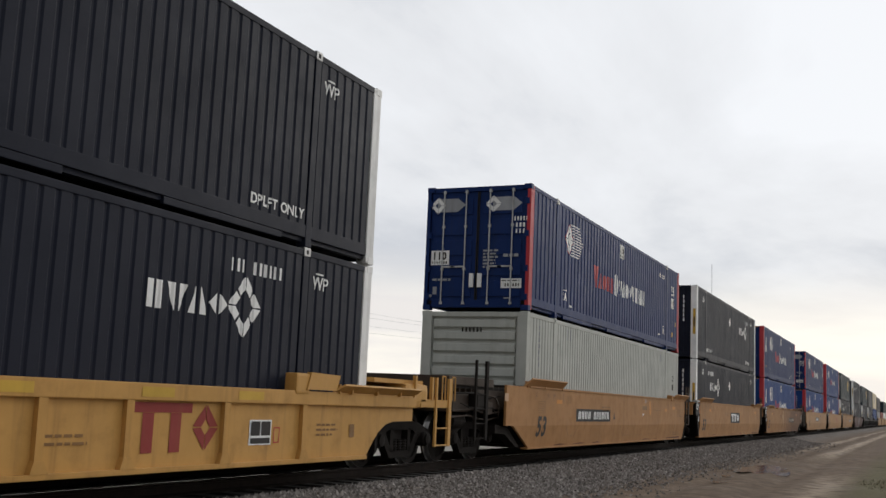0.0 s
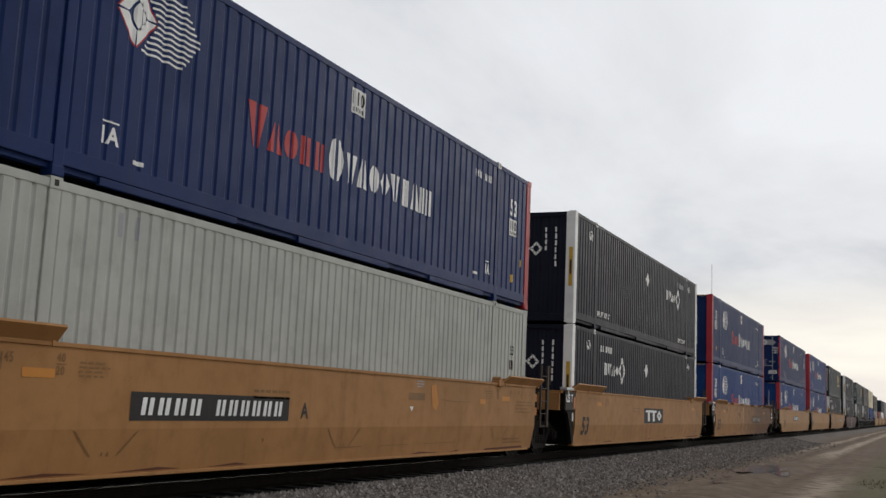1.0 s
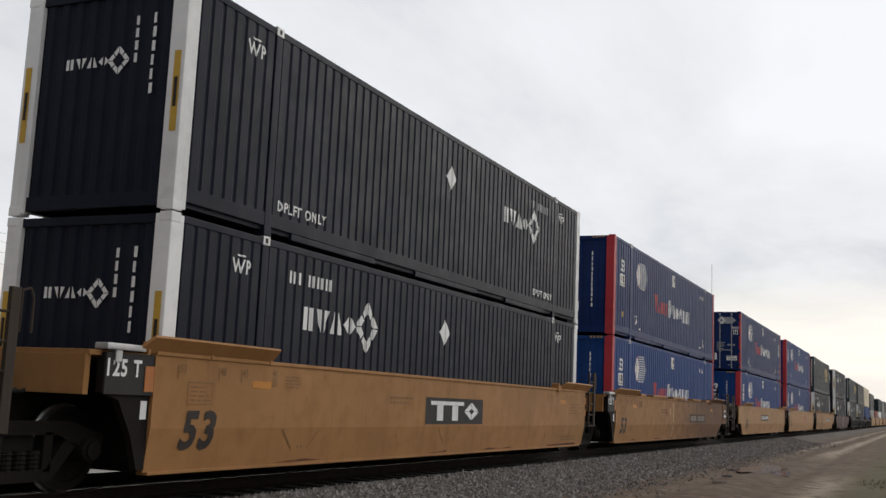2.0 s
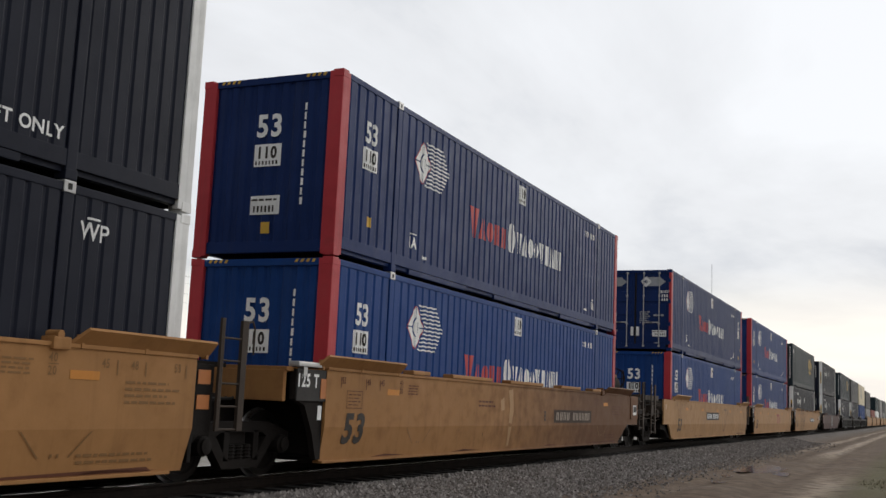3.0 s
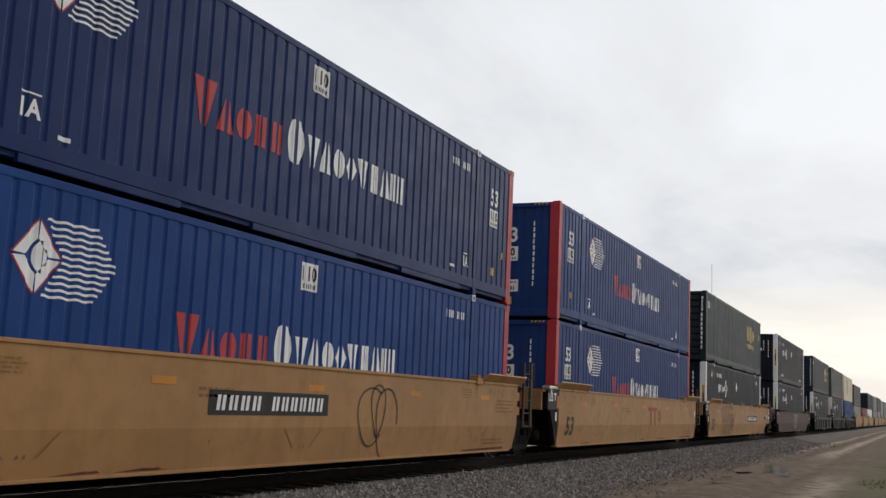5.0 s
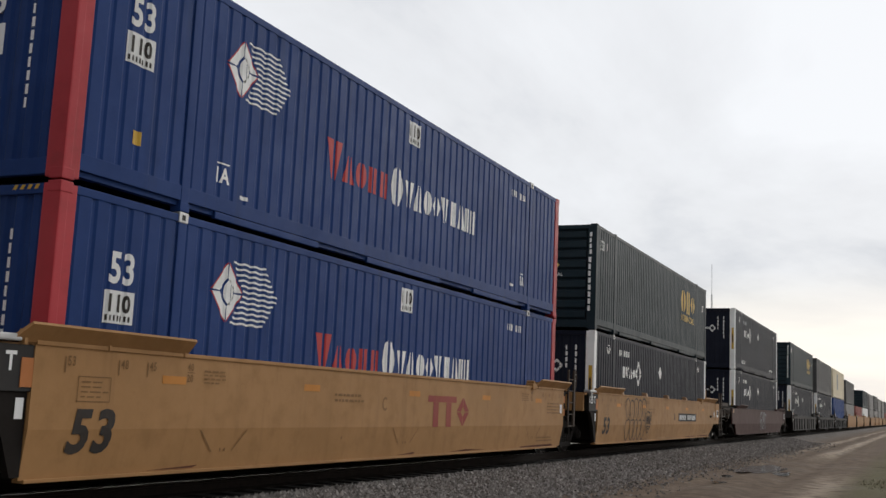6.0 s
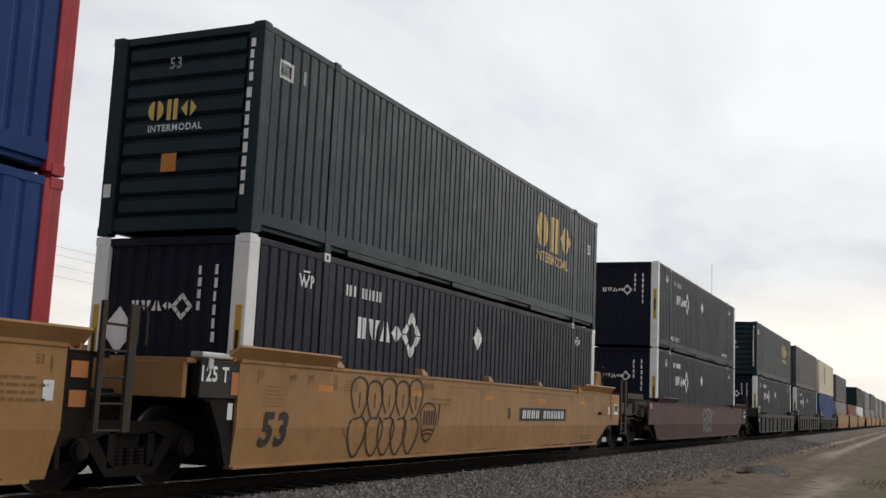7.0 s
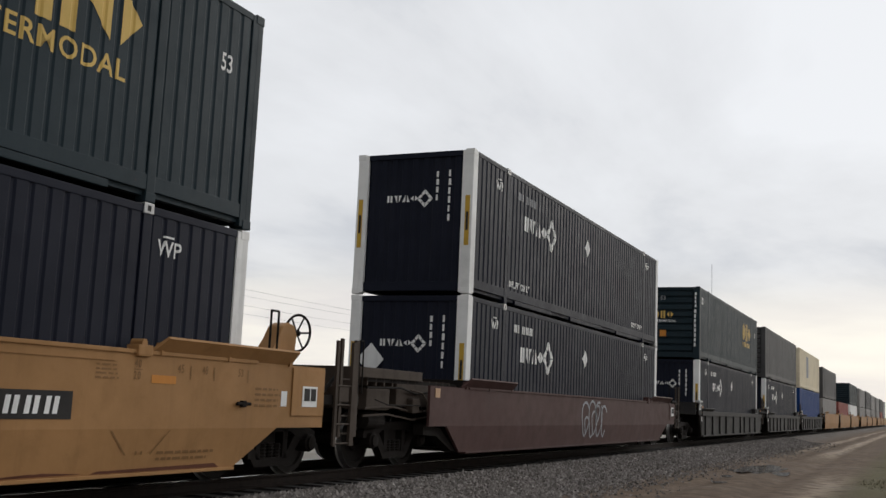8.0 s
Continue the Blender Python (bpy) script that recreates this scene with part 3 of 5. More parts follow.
def blue_marks(c, seed, doors=False):
    side_mark(c, "emblem_border", diamond_ring(2.96, 2.07, 0.345, 0.40, 0.93), "ink_red")
    side_mark(c, "emblem", diamond_ring(2.96, 2.07, 0.32, 0.375, 0.50) + [rect(3.04, 3.09, 1.99, 2.15)], "ink_white")
    side_mark(c, "emblem_heart", half_disc(3.03, 2.07, 0.13, 0.165), "ink_white")
    side_mark(c, "wave_emblem", waves(3.16, 4.12, 1.69, 2.46, 12), "ink_white")
    side_mark(c, "logo_first_word", plain_row("v", 5.17, 1.13, 0.5, 0.60, 0.1) + plain_row("torr", 5.68, 1.16, 1.55, 0.42, 0.1), "ink_red")
    side_mark(c, "logo_second_word", plain_row("o", 7.28, 1.10, 0.5, 0.68, 0.12) + plain_row("vtodvrtir", 7.80, 1.17, 3.2, 0.46, 0.12), "ink_white")
    plate(c, 8.08, 2.30, 0.44, 0.40)
    side_mark(c, "number", bars(12.95, 2.38, 4, 0.38, 0.14, 0.3, seed) + bars(13.42, 2.38, 4, 0.38, 0.14, 0.3, seed + 2), "ink_white")
    for u in (1.02, 15.1):
        if (u > 8) == doors:
            side_mark(c, "size_number", words("53", u, 1.93, 0.36, 0.8, True, 0.03), "ink_white")
            plate(c, u, 1.50, 0.46, 0.36)
    side_mark(c, "small_mark", [rect(3.08, 3.26, 0.37, 0.42), rect(13.0, 13.18, 0.42, 0.47)], "ink_white")
    side_mark(c, "small_mark", words("IA", 2.57, 0.5, 0.2, 1.0, bold=0.03) + [rect(2.56, 2.82, 0.74, 0.76)] + words("IA", 13.60, 0.5, 0.2, 1.0, bold=0.03) + [rect(13.6, 13.82, 0.74, 0.76)], "ink_white")
    for r in ((15.02, 15.18, 0.5, 0.66), (15.58, 15.68, 0.9, 1.05)) if doors else ((1.0, 1.14, 0.6, 0.76),):
        side_mark(c, "sticker", [rect(*r)], "ink_yellow", "small yellow sticker")
    if doors:
        for sx in (-0.78, 0.62):
            end_mark(c, "logo_shape", [[(sx - 0.26, 2.30), (sx + 0.26, 2.30), (sx + 0.46, 2.46), (sx + 0.26, 2.62), (sx - 0.26, 2.62)]], "ink_grey", y=0.026)
            end_mark(c, "logo_emblem", diamond_ring(sx - 0.24, 2.46, 0.2, 0.2, 0.4), "ink_white", y=0.02)
        plate(c, -0.92, 1.05, 0.46, 0.34, True, y=0.026)
        end_mark(c, "number", bars(0.9, 2.05, 5, 0.36, 0.1, 0.2, seed) + bars(0.94, 1.9, 3, 0.26, 0.1, 0.2, 5) + bars(0.94, 1.76, 3, 0.26, 0.1, 0.2, 7), "ink_white", y=0.026)
        end_mark(c, "writing", lines(0.16, 0.56, 1.35, 6, 0.075, 0.04), "ink_grey", y=0.026)
        end_mark(c, "writing", lines(0.66, 1.05, 1.22, 1, 0.1, 0.07), "ink_grey", y=0.026)
        p = end_mark(c, "notice", [rect(0.62, 1.12, 0.50, 0.72)], "ink_white", y=0.024)
        marking("notice_writing", bars(0.72, 0.54, 6, 0.38, 0.07, 0.2, 3) + lines(0.64, 1.1, 0.66, 1, 0.1, 0.025), "ink_black", p, side="front", y=0.019)
        end_mark(c, "writing", lines(-1.1, -0.6, 0.68, 1, 0.1, 0.05) + [rect(-1.08, -0.98, 0.36, 0.54), rect(-1.17, -1.1, 0.3, 0.36), rect(0.70, 0.86, 0.26, 0.29)], "ink_grey", y=0.026)
    else:
        end_mark(c, "size_number", words("53", -0.02, 1.90, 0.38, 0.9, True, 0.03), "ink_white")
        plate(c, -0.02, 1.43, 0.50, 0.36, True)
        p = end_mark(c, "notice", [rect(-0.28, 0.26, 0.66, 0.96)], "ink_white")
        marking("notice_writing", bars(-0.22, 0.70, 6, 0.42, 0.1, 0.2, 3) + lines(-0.26, 0.24, 0.88, 1, 0.1, 0.03), "ink_black", p, side="front", y=0.040)
        end_mark(c, "sticker", [rect(-0.06, 0.1, 0.36, 0.54)], "ink_yellow")
        end_mark(c, "number", column(0.62, 2.45, 11, 0.07, 0.15, seed), "ink_white")
    for u in (-0.98, 0.62) if not doors else ():
        end_mark(c, "hazard_stripe", [[(u + k * 0.1, 2.82), (u + k * 0.1 + 0.05, 2.82), (u + k * 0.1 + 0.08, 2.87), (u + k * 0.1 + 0.03, 2.87)] for k in range(4)], "ink_yellow", y=0.018)


def gold_marks(c):
    side_mark(c, "logo_word", plain_row("ord", 11.25, 1.55, 2.62, 0.85, 0.06), "ink_gold")
    side_mark(c, "logo_second_word", words("INTERMODAL", 11.27, 1.24, 0.24, 1.05), "ink_gold")
    side_mark(c, "size_number", words("53", 15.42, 1.93, 0.24, 0.7, True), "ink_white")
    side_mark(c, "mark_plate", [rect(0.44, 0.78, 2.24, 2.50)], "ink_white")
    side_mark(c, "mark_plate_figure", [rect(0.48, 0.74, 2.28, 2.46)], "green")
    side_mark(c, "mark", diamond(0.61, 2.37, 0.09, 0.08) + bars(1.05, 2.3, 1, 0.1, 0.2, 0.1, 2), "ink_grey")
    end_mark(c, "size_number", words("53", -0.18, 2.36, 0.17, 0.9, True), "ink_grey", y=0.03)
    end_mark(c, "logo_word", plain_row("ord", -0.60, 1.62, 0.86, 0.30, 0.06), "ink_gold", y=0.03)
    end_mark(c, "logo_second_word", words("INTERMODAL", -0.58, 1.46, 0.10, 1.0), "ink_white", y=0.03)
    end_mark(c, "sticker", [rect(-0.30, -0.04, 0.88, 1.14)], "ink_amber", y=0.03)
    end_mark(c, "patch", [rect(-1.26, -1.13, 0.55, 0.74)], "ink_white", y=-0.001)
    end_mark(c, "number", column(1.10, 2.70, 4, 0.11, 0.16, 2) + column(1.08, 2.02, 8, 0.13, 0.19, 6), "ink_white", y=-0.001)


# ---- trucks: origin on the rail top at the truck's middle ----
def truck(parent, y0, wheels):
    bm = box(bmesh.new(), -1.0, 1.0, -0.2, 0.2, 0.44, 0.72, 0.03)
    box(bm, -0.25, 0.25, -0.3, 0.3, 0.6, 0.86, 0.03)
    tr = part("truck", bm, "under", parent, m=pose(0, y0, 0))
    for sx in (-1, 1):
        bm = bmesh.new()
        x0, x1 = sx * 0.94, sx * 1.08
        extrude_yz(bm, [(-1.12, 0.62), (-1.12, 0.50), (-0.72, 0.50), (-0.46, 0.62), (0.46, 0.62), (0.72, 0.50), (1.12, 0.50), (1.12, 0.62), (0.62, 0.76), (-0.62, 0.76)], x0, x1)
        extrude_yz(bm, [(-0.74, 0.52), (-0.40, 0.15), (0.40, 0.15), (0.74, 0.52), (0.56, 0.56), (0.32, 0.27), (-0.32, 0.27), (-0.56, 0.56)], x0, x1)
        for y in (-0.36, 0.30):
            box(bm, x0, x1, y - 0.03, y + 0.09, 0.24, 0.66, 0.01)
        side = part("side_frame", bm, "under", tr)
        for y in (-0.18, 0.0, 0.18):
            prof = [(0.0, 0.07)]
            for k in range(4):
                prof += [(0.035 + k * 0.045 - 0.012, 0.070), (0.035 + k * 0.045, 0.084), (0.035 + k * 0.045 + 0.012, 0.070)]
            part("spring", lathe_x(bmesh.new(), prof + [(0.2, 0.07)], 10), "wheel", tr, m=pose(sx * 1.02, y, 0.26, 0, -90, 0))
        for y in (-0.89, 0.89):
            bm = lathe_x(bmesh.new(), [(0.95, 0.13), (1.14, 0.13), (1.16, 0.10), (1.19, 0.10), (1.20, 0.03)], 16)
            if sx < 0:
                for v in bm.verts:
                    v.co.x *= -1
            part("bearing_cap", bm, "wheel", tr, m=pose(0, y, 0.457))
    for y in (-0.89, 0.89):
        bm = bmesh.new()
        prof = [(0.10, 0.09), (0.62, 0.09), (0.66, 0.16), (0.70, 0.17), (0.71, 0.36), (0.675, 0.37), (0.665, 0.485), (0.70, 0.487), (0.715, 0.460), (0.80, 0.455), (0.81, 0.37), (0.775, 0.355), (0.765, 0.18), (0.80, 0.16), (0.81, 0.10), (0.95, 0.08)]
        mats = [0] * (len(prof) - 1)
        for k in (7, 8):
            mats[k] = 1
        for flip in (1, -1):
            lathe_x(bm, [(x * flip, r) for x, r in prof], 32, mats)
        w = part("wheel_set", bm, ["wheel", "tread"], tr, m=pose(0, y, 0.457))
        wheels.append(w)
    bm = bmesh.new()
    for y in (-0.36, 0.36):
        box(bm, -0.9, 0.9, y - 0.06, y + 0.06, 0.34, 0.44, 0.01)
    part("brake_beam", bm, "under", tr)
    return tr


def ladder(parent, x, y0, y1, z0, z1, steps, mat):
    lad = part("ladder", rod(bmesh.new(), (x, y0, z0), (x, y0, z1), 0.022), mat, parent)
    box_bm = bx(x - 0.025, x + 0.025, y1 - 0.07, y1 + 0.05, z0, z1, bev=0.008)
    part("stile", box_bm, mat, lad)
    part("stile", bx(x - 0.02, x + 0.02, y0 - 0.04, y0 + 0.03, z0, z1, bev=0.008), mat, lad)
    for z in steps:
        part("rung", rod(bmesh.new(), (x, y0, z), (x, y1, z), 0.014), mat, lad)
    return lad


# ---- well cars: origin on the rail top at the forward end of the load ----
WHEELS = []
SIDE_X, LEAN = 1.53, 0.065


def side_sheet(bm, front, rear, sx, top=1.53, nose=(-2.05, -0.55)):
    yf = {"joint": -0.35, "end": nose[0]}[front]
    yr = {"joint": 16.2, "end": 17.9}[rear]
    up = [(yf, 0.70), (yr, 0.70), (yr, top), (yf, top)]
    ylf = (-0.35, -0.35) if front == "joint" else (-1.30, nose[1])
    ylr = (16.2, 16.12) if rear == "joint" else (16.75, 15.9)
    for outl, xs in ((up, None), ([(ylf[1], 0.22), (ylr[1], 0.22), (ylr[0], 0.70), (ylf[0], 0.70)], 1)):
        a = [bm.verts.new((sx * (SIDE_X - (LEAN if xs and z < 0.5 else 0)), y, z)) for y, z in outl]
        b = [bm.verts.new((sx * (SIDE_X - 0.05 - (LEAN if xs and z < 0.5 else 0)), y, z)) for y, z in outl]
        bm.faces.new(a)
        bm.faces.new(b[::-1])
        for i in range(4):
            j = (i + 1) % 4
            bm.faces.new((a[i], a[j], b[j], b[i]))
    return bm


def guide(parent, y0, y1, sx, mat, top=1.53, rise=0.165):
    bm = bmesh.new()
    pr = [(1.50, top + 0.03), (1.53, top + 0.0), (1.67, top + rise), (1.655, top + rise + 0.025)]
    a = [bm.verts.new((sx * x, y0 + 0.12 * (z > top + 0.07), z)) for x, z in pr]
    b = [bm.verts.new((sx * x, y1, z)) for x, z in pr]
    bm.faces.new(a)
    bm.faces.new(b[::-1])
    for i in range(4):
        bm.faces.new((a[i], a[(i + 1) % 4], b[(i + 1) % 4], b[i]))
    for y in (y0 + 0.15, (y0 + y1) / 2, y1 - 0.05):
        box(bm, sx * 1.48, sx * 1.56, y - 0.02, y + 0.02, top - 0.02, top + 0.12)
    return part("guide_plate", bm, mat, parent)


def well_car(label, mat, front, rear, smooth=True, brake_wheel=False, tank=False, lad_y=(-3.25, -2.70), truck_y=-2.6, rear_truck_y=17.35, side_top=1.53, dark_end=True, painted_deck=True, nose=(-2.05, -0.55), lugs=False):
    root = tagged(new("well_car"), label, "freight car", "train of well cars")
    top = side_top if smooth else 1.20
    for sx in (1, -1):
        if smooth:
            part("side_sill", side_sheet(bmesh.new(), front, rear, sx, top, nose), mat, root)
        else:
            yf = -0.5 if front == "joint" else -1.6
            yr = 16.3 if rear == "joint" else 17.5
            bm = bmesh.new()
            pts = [(-0.35 if front == "joint" else -0.2, 0.24), (15.9, 0.24), (16.12, 0.46), (16.30, 0.62), (16.55, 0.74), (16.8, 0.78), (yr, 0.79), (yr, top - 0.1), (yf, top - 0.1), (yf, 0.84), (-0.9 if front == "end" else yf, 0.80)]
            extrude_yz(bm, pts, sx * 1.44, sx * 1.48)
            sill = part("side_sill", bm, mat, root)
            bm = box(bmesh.new(), sx * 1.34, sx * 1.545, yf, yr, top - 0.19, top, 0.015)
            part("top_chord", bm, mat, root)
            bm = box(bmesh.new(), sx * 1.36, sx * 1.54, -0.3, 15.85, 0.215, 0.275, 0.01)
            part("bottom_flange", bm, mat, root)
            for y in (0.3, 1.9, 3.6, 5.2, 7.2, 9.2, 10.45, 12.2, 14.0):
                bm = extrude_yz(bmesh.new(), [(y - 0.05, 0.27), (y + 0.05, 0.27), (y + 0.06, top - 0.19), (y - 0.06, top - 0.19)], sx * 1.48, sx * 1.54)
                part("side_post", bm, mat, root)
                bm = extrude_yz(bmesh.new(), [(y - 0.10, 0.275), (y + 0.14, 0.275), (y + 0.06, 0.40), (y - 0.06, 0.40)], sx * 1.482, sx * 1.548)
                part("post_foot", bm, mat, root)
            guide(root, -0.65, 1.6, sx, mat, top, 0.10)
            guide(root, 14.75, 17.45, sx, mat, top, 0.10)
            for y in (15.2, 16.0, 16.8):
                part("gusset", bx(sx * 1.54, sx * 1.60, y - 0.015, y + 0.015, top - 0.02, top + 0.08), mat, root)
            part("guide_flap", extrude_yz(bmesh.new(), [(13.95, top + 0.02), (14.75, top + 0.02), (14.85, top + 0.24), (14.05, top + 0.26)], sx * 1.50, sx * 1.58), mat, root)
            bm = box(bmesh.new(), sx * 1.36, sx * 1.56, 13.70, 14.05, top - 0.05, top + 0.24, 0.04)
            part("guide_block", bm, mat, root)
        if smooth:
            bm = box(bmesh.new(), sx * 1.38, sx * 1.55, -0.35, 16.2, top - 0.02, top + 0.025, 0.008)
            part("top_chord", bm, mat, root)
            bm = box(bmesh.new(), sx * 1.34, sx * 1.495, -0.3, 15.9, 0.190, 0.225, 0.006)
            part("bottom_flange", bm, mat, root)
            guide(root, -0.65, 1.95, sx, mat, top)
            guide(root, 14.15, 17.0 if rear == "end" else 16.4, sx, mat, top)
            for y in (2.1, 5.0, 8.05, 11.05) if lugs else ():
                bm = extrude_yz(bmesh.new(), [(y - 0.10, top + 0.02), (y + 0.12, top + 0.02), (y + 0.10, top + 0.07), (y - 0.02, top + 0.125), (y - 0.14, top + 0.135)], sx * 1.42, sx * 1.57)
                bmesh.ops.bevel(bm, geom=bm.edges[:], offset=0.01, segments=1, affect="EDGES")
                part("hinge_lug", bm, "tab", root)
            bm = box(bmesh.new(), sx * 1.40, sx * 1.58, 13.88, 14.12, top - 0.05, top + 0.08, 0.025)
            rod(bm, (sx * 1.40, 13.98, top + 0.10), (sx * 1.57, 13.98, top + 0.10), 0.045, 10)
            part("guide_roller", bm, mat, root)
            if lugs:
                part("edge_strip", bx(sx * (SIDE_X + 0.001), sx * (SIDE_X + 0.012), 6.2, 13.6, top - 0.115, top - 0.10), mat, root)
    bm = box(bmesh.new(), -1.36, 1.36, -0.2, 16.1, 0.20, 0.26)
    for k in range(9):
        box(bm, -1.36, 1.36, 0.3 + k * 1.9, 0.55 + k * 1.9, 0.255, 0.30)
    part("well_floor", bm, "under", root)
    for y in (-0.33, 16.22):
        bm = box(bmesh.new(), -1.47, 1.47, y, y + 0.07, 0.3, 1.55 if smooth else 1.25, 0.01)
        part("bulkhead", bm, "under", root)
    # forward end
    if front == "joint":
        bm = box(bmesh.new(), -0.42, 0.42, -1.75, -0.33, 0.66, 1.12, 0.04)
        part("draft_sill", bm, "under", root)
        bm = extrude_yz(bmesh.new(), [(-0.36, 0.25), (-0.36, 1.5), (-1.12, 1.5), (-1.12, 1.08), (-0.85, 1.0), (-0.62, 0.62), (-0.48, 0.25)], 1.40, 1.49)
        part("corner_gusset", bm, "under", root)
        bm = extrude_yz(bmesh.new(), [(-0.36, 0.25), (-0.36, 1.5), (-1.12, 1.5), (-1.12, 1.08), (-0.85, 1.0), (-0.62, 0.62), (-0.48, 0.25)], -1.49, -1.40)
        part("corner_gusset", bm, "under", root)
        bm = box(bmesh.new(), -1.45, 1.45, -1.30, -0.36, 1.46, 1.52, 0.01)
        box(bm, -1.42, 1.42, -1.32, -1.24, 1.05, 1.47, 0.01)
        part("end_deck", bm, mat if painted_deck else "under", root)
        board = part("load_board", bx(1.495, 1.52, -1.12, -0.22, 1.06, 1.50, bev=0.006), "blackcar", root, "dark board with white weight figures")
        marking("weight_mark", words("125 T", -1.10, 1.25, 0.19, 0.85, bold=0.03), "ink_white", board, x=1.521)
        part("reflector", bx(1.520, 1.528, -0.50, -0.25, 1.10, 1.38), "ink_orange", root, "orange reflector")
        part("notice", bx(1.491, 1.497, -0.50, -0.40, 0.80, 1.0), "ink_white", root, "small white notice")
        bm = box(bmesh.new(), 1.38, 1.56, -1.16, -0.55, 1.53, 1.60, 0.02)
        box(bm, 1.42, 1.54, -1.0, -0.9, 1.40, 1.55, 0.01)
        part("bracket", bm, "steel", root, "bare worn bracket")
        truck(root, -1.7, WHEELS)
    else:
        bm = box(bmesh.new(), -0.45, 0.45, -4.35, -0.33, 0.72, 1.20, 0.04)
        part("draft_sill", bm, "under", root)
        part("end_deck", bx(-1.30, 1.30, -3.95, -0.4, 1.40, 1.46), "under", root)
        slat = part("deck_slat", bx(-1.30, 1.30, -0.02, 0.02, 1.34, 1.48), "grimy", root, m=pose(0, -3.93, 0))
        for k in range(1, 12):
            again(slat, pose(0, -3.93 + k * 0.29, 0))
        for a in ((1.22, 1.34, -4.25, -2.0, 1.46, 1.62), (-1.34, -1.22, -4.25, -2.0, 1.46, 1.62), (-1.21, 1.21, -4.25, -4.15, 1.30, 1.62)):
            part("deck_beam", bx(*a, bev=0.01), "grimy", root)
        for a in ((1.0, 1.30, -2.9, -1.2, 1.02, 1.42), (-1.30, -1.0, -2.9, -1.2, 1.02, 1.42), (0.5, 1.28, -3.9, -3.1, 0.95, 1.30)):
            part("equipment_box", bx(*a, bev=0.03), "grimy", root)
        ladder(root, 1.47, lad_y[0], lad_y[1], 0.42, 1.96, (0.46, 0.74, 1.02, 1.30), "under" if dark_end else "grimy")
        ladder(root, -1.47, lad_y[0], lad_y[1], 0.42, 1.96, (0.46, 0.74, 1.02, 1.30), "under" if dark_end else "grimy")
        part("step_arm", bx(0.4, 1.47, lad_y[0] + 0.1, lad_y[1] - 0.1, 1.06, 1.30, bev=0.02), "under" if dark_end else "grimy", root)
        bm = path_rod(bmesh.new(), [(1.42, -2.6, 1.3), (1.5, -2.3, 1.26), (1.5, -2.1, 1.12), (1.46, -2.0, 0.9)], 0.016)
        part("air_hose", bm, "grimy", root)
        bm = rod(bmesh.new(), (0, -4.3, 0.85), (0, -4.95, 0.85), 0.11)
        box(bm, -0.16, 0.16, -5.05, -4.75, 0.70, 1.0, 0.04)
        path_rod(bm, [(0.3, -4.4, 0.8), (0.32, -4.7, 0.55), (0.2, -4.95, 0.42), (0.05, -5.05, 0.6)], 0.025)
        part("coupler", bm, "under", root)
        bm = lathe_x(bmesh.new(), [(-0.3, 0.04), (-0.28, 0.13), (0.0, 0.15), (0.28, 0.13), (0.3, 0.04)], 16)
        part("brake_cylinder", bm, "wheel", root, m=pose(1.12, -3.45, 0.78, 0, 0, 90))
        for k, (xx, zz) in enumerate(((1.38, 1.30), (1.36, 0.98), (1.33, 0.86))):
            part("brake_pipe", path_rod(bmesh.new(), [(xx, -4.1, zz), (xx, -2.9 - 0.2 * k, zz + 0.03), (xx - 0.06, -2.2, zz - 0.06), (xx - 0.1, -1.4, zz)], 0.018), "grimy" if k else "wheel", root)
        part("valve", bx(1.26, 1.42, -2.5, -2.22, 0.92, 1.16, bev=0.03), "grimy", root, "rusty brake valve")
        part("release_rod", path_rod(bmesh.new(), [(1.44, -3.9, 1.12), (1.46, -3.5, 1.04), (1.46, -2.3, 1.05), (1.44, -2.1, 0.92)], 0.011), "wheel", root)
        part("step_plate", bx(SIDE_X + 0.002, SIDE_X + 0.014, -1.86, -1.66, 1.20, 1.36, bev=0.004), "tab", root)
        bm = extrude_yz(bmesh.new(), [(-2.0, 0.72), (-1.3, 0.66), (-0.56, 0.24), (-0.75, 0.24), (-1.45, 0.52), (-2.0, 0.55)], 1.20, 1.40)
        part("wheel_guard", bm, "under", root)
        truck(root, truck_y, WHEELS)
    # rear end
    if rear == "joint":
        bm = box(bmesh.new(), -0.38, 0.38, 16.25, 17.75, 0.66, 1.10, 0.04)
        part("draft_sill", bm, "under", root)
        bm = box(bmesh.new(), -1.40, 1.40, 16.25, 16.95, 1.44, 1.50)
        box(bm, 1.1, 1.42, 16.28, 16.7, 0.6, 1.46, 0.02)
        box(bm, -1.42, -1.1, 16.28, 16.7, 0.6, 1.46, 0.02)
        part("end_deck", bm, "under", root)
        for z in (0.92, 1.22):
            part("reflector", bx(1.422, 1.43, 16.38, 16.62, z, z + 0.17), "ink_orange", root, "orange reflector")
        ladder(root, 1.47, 16.74, 17.20, 0.66, 2.04, (0.68, 0.96, 1.24, 1.52, 1.80), "grimy")
        bm = path_rod(bmesh.new(), [(1.45, 17.3, 1.62), (1.45, 17.3, 2.02), (1.45, 17.4, 2.05), (1.45, 17.45, 1.95), (1.45, 17.45, 1.62)], 0.013)
        part("grab_iron", bm, "grimy", root)
        bm = bmesh.new()
        for dx, dz in ((0.5, 0), (0.62, 0.06), (-0.5, 0.03)):
            path_rod(bm, [(dx, 16.4, 1.2 + dz), (dx, 16.9, 1.05), (dx, 17.5, 0.98 + dz), (dx, 18.2, 1.05), (dx, 18.7, 1.25)], 0.022)
        part("air_hose", bm, "rubber", root)
    else:
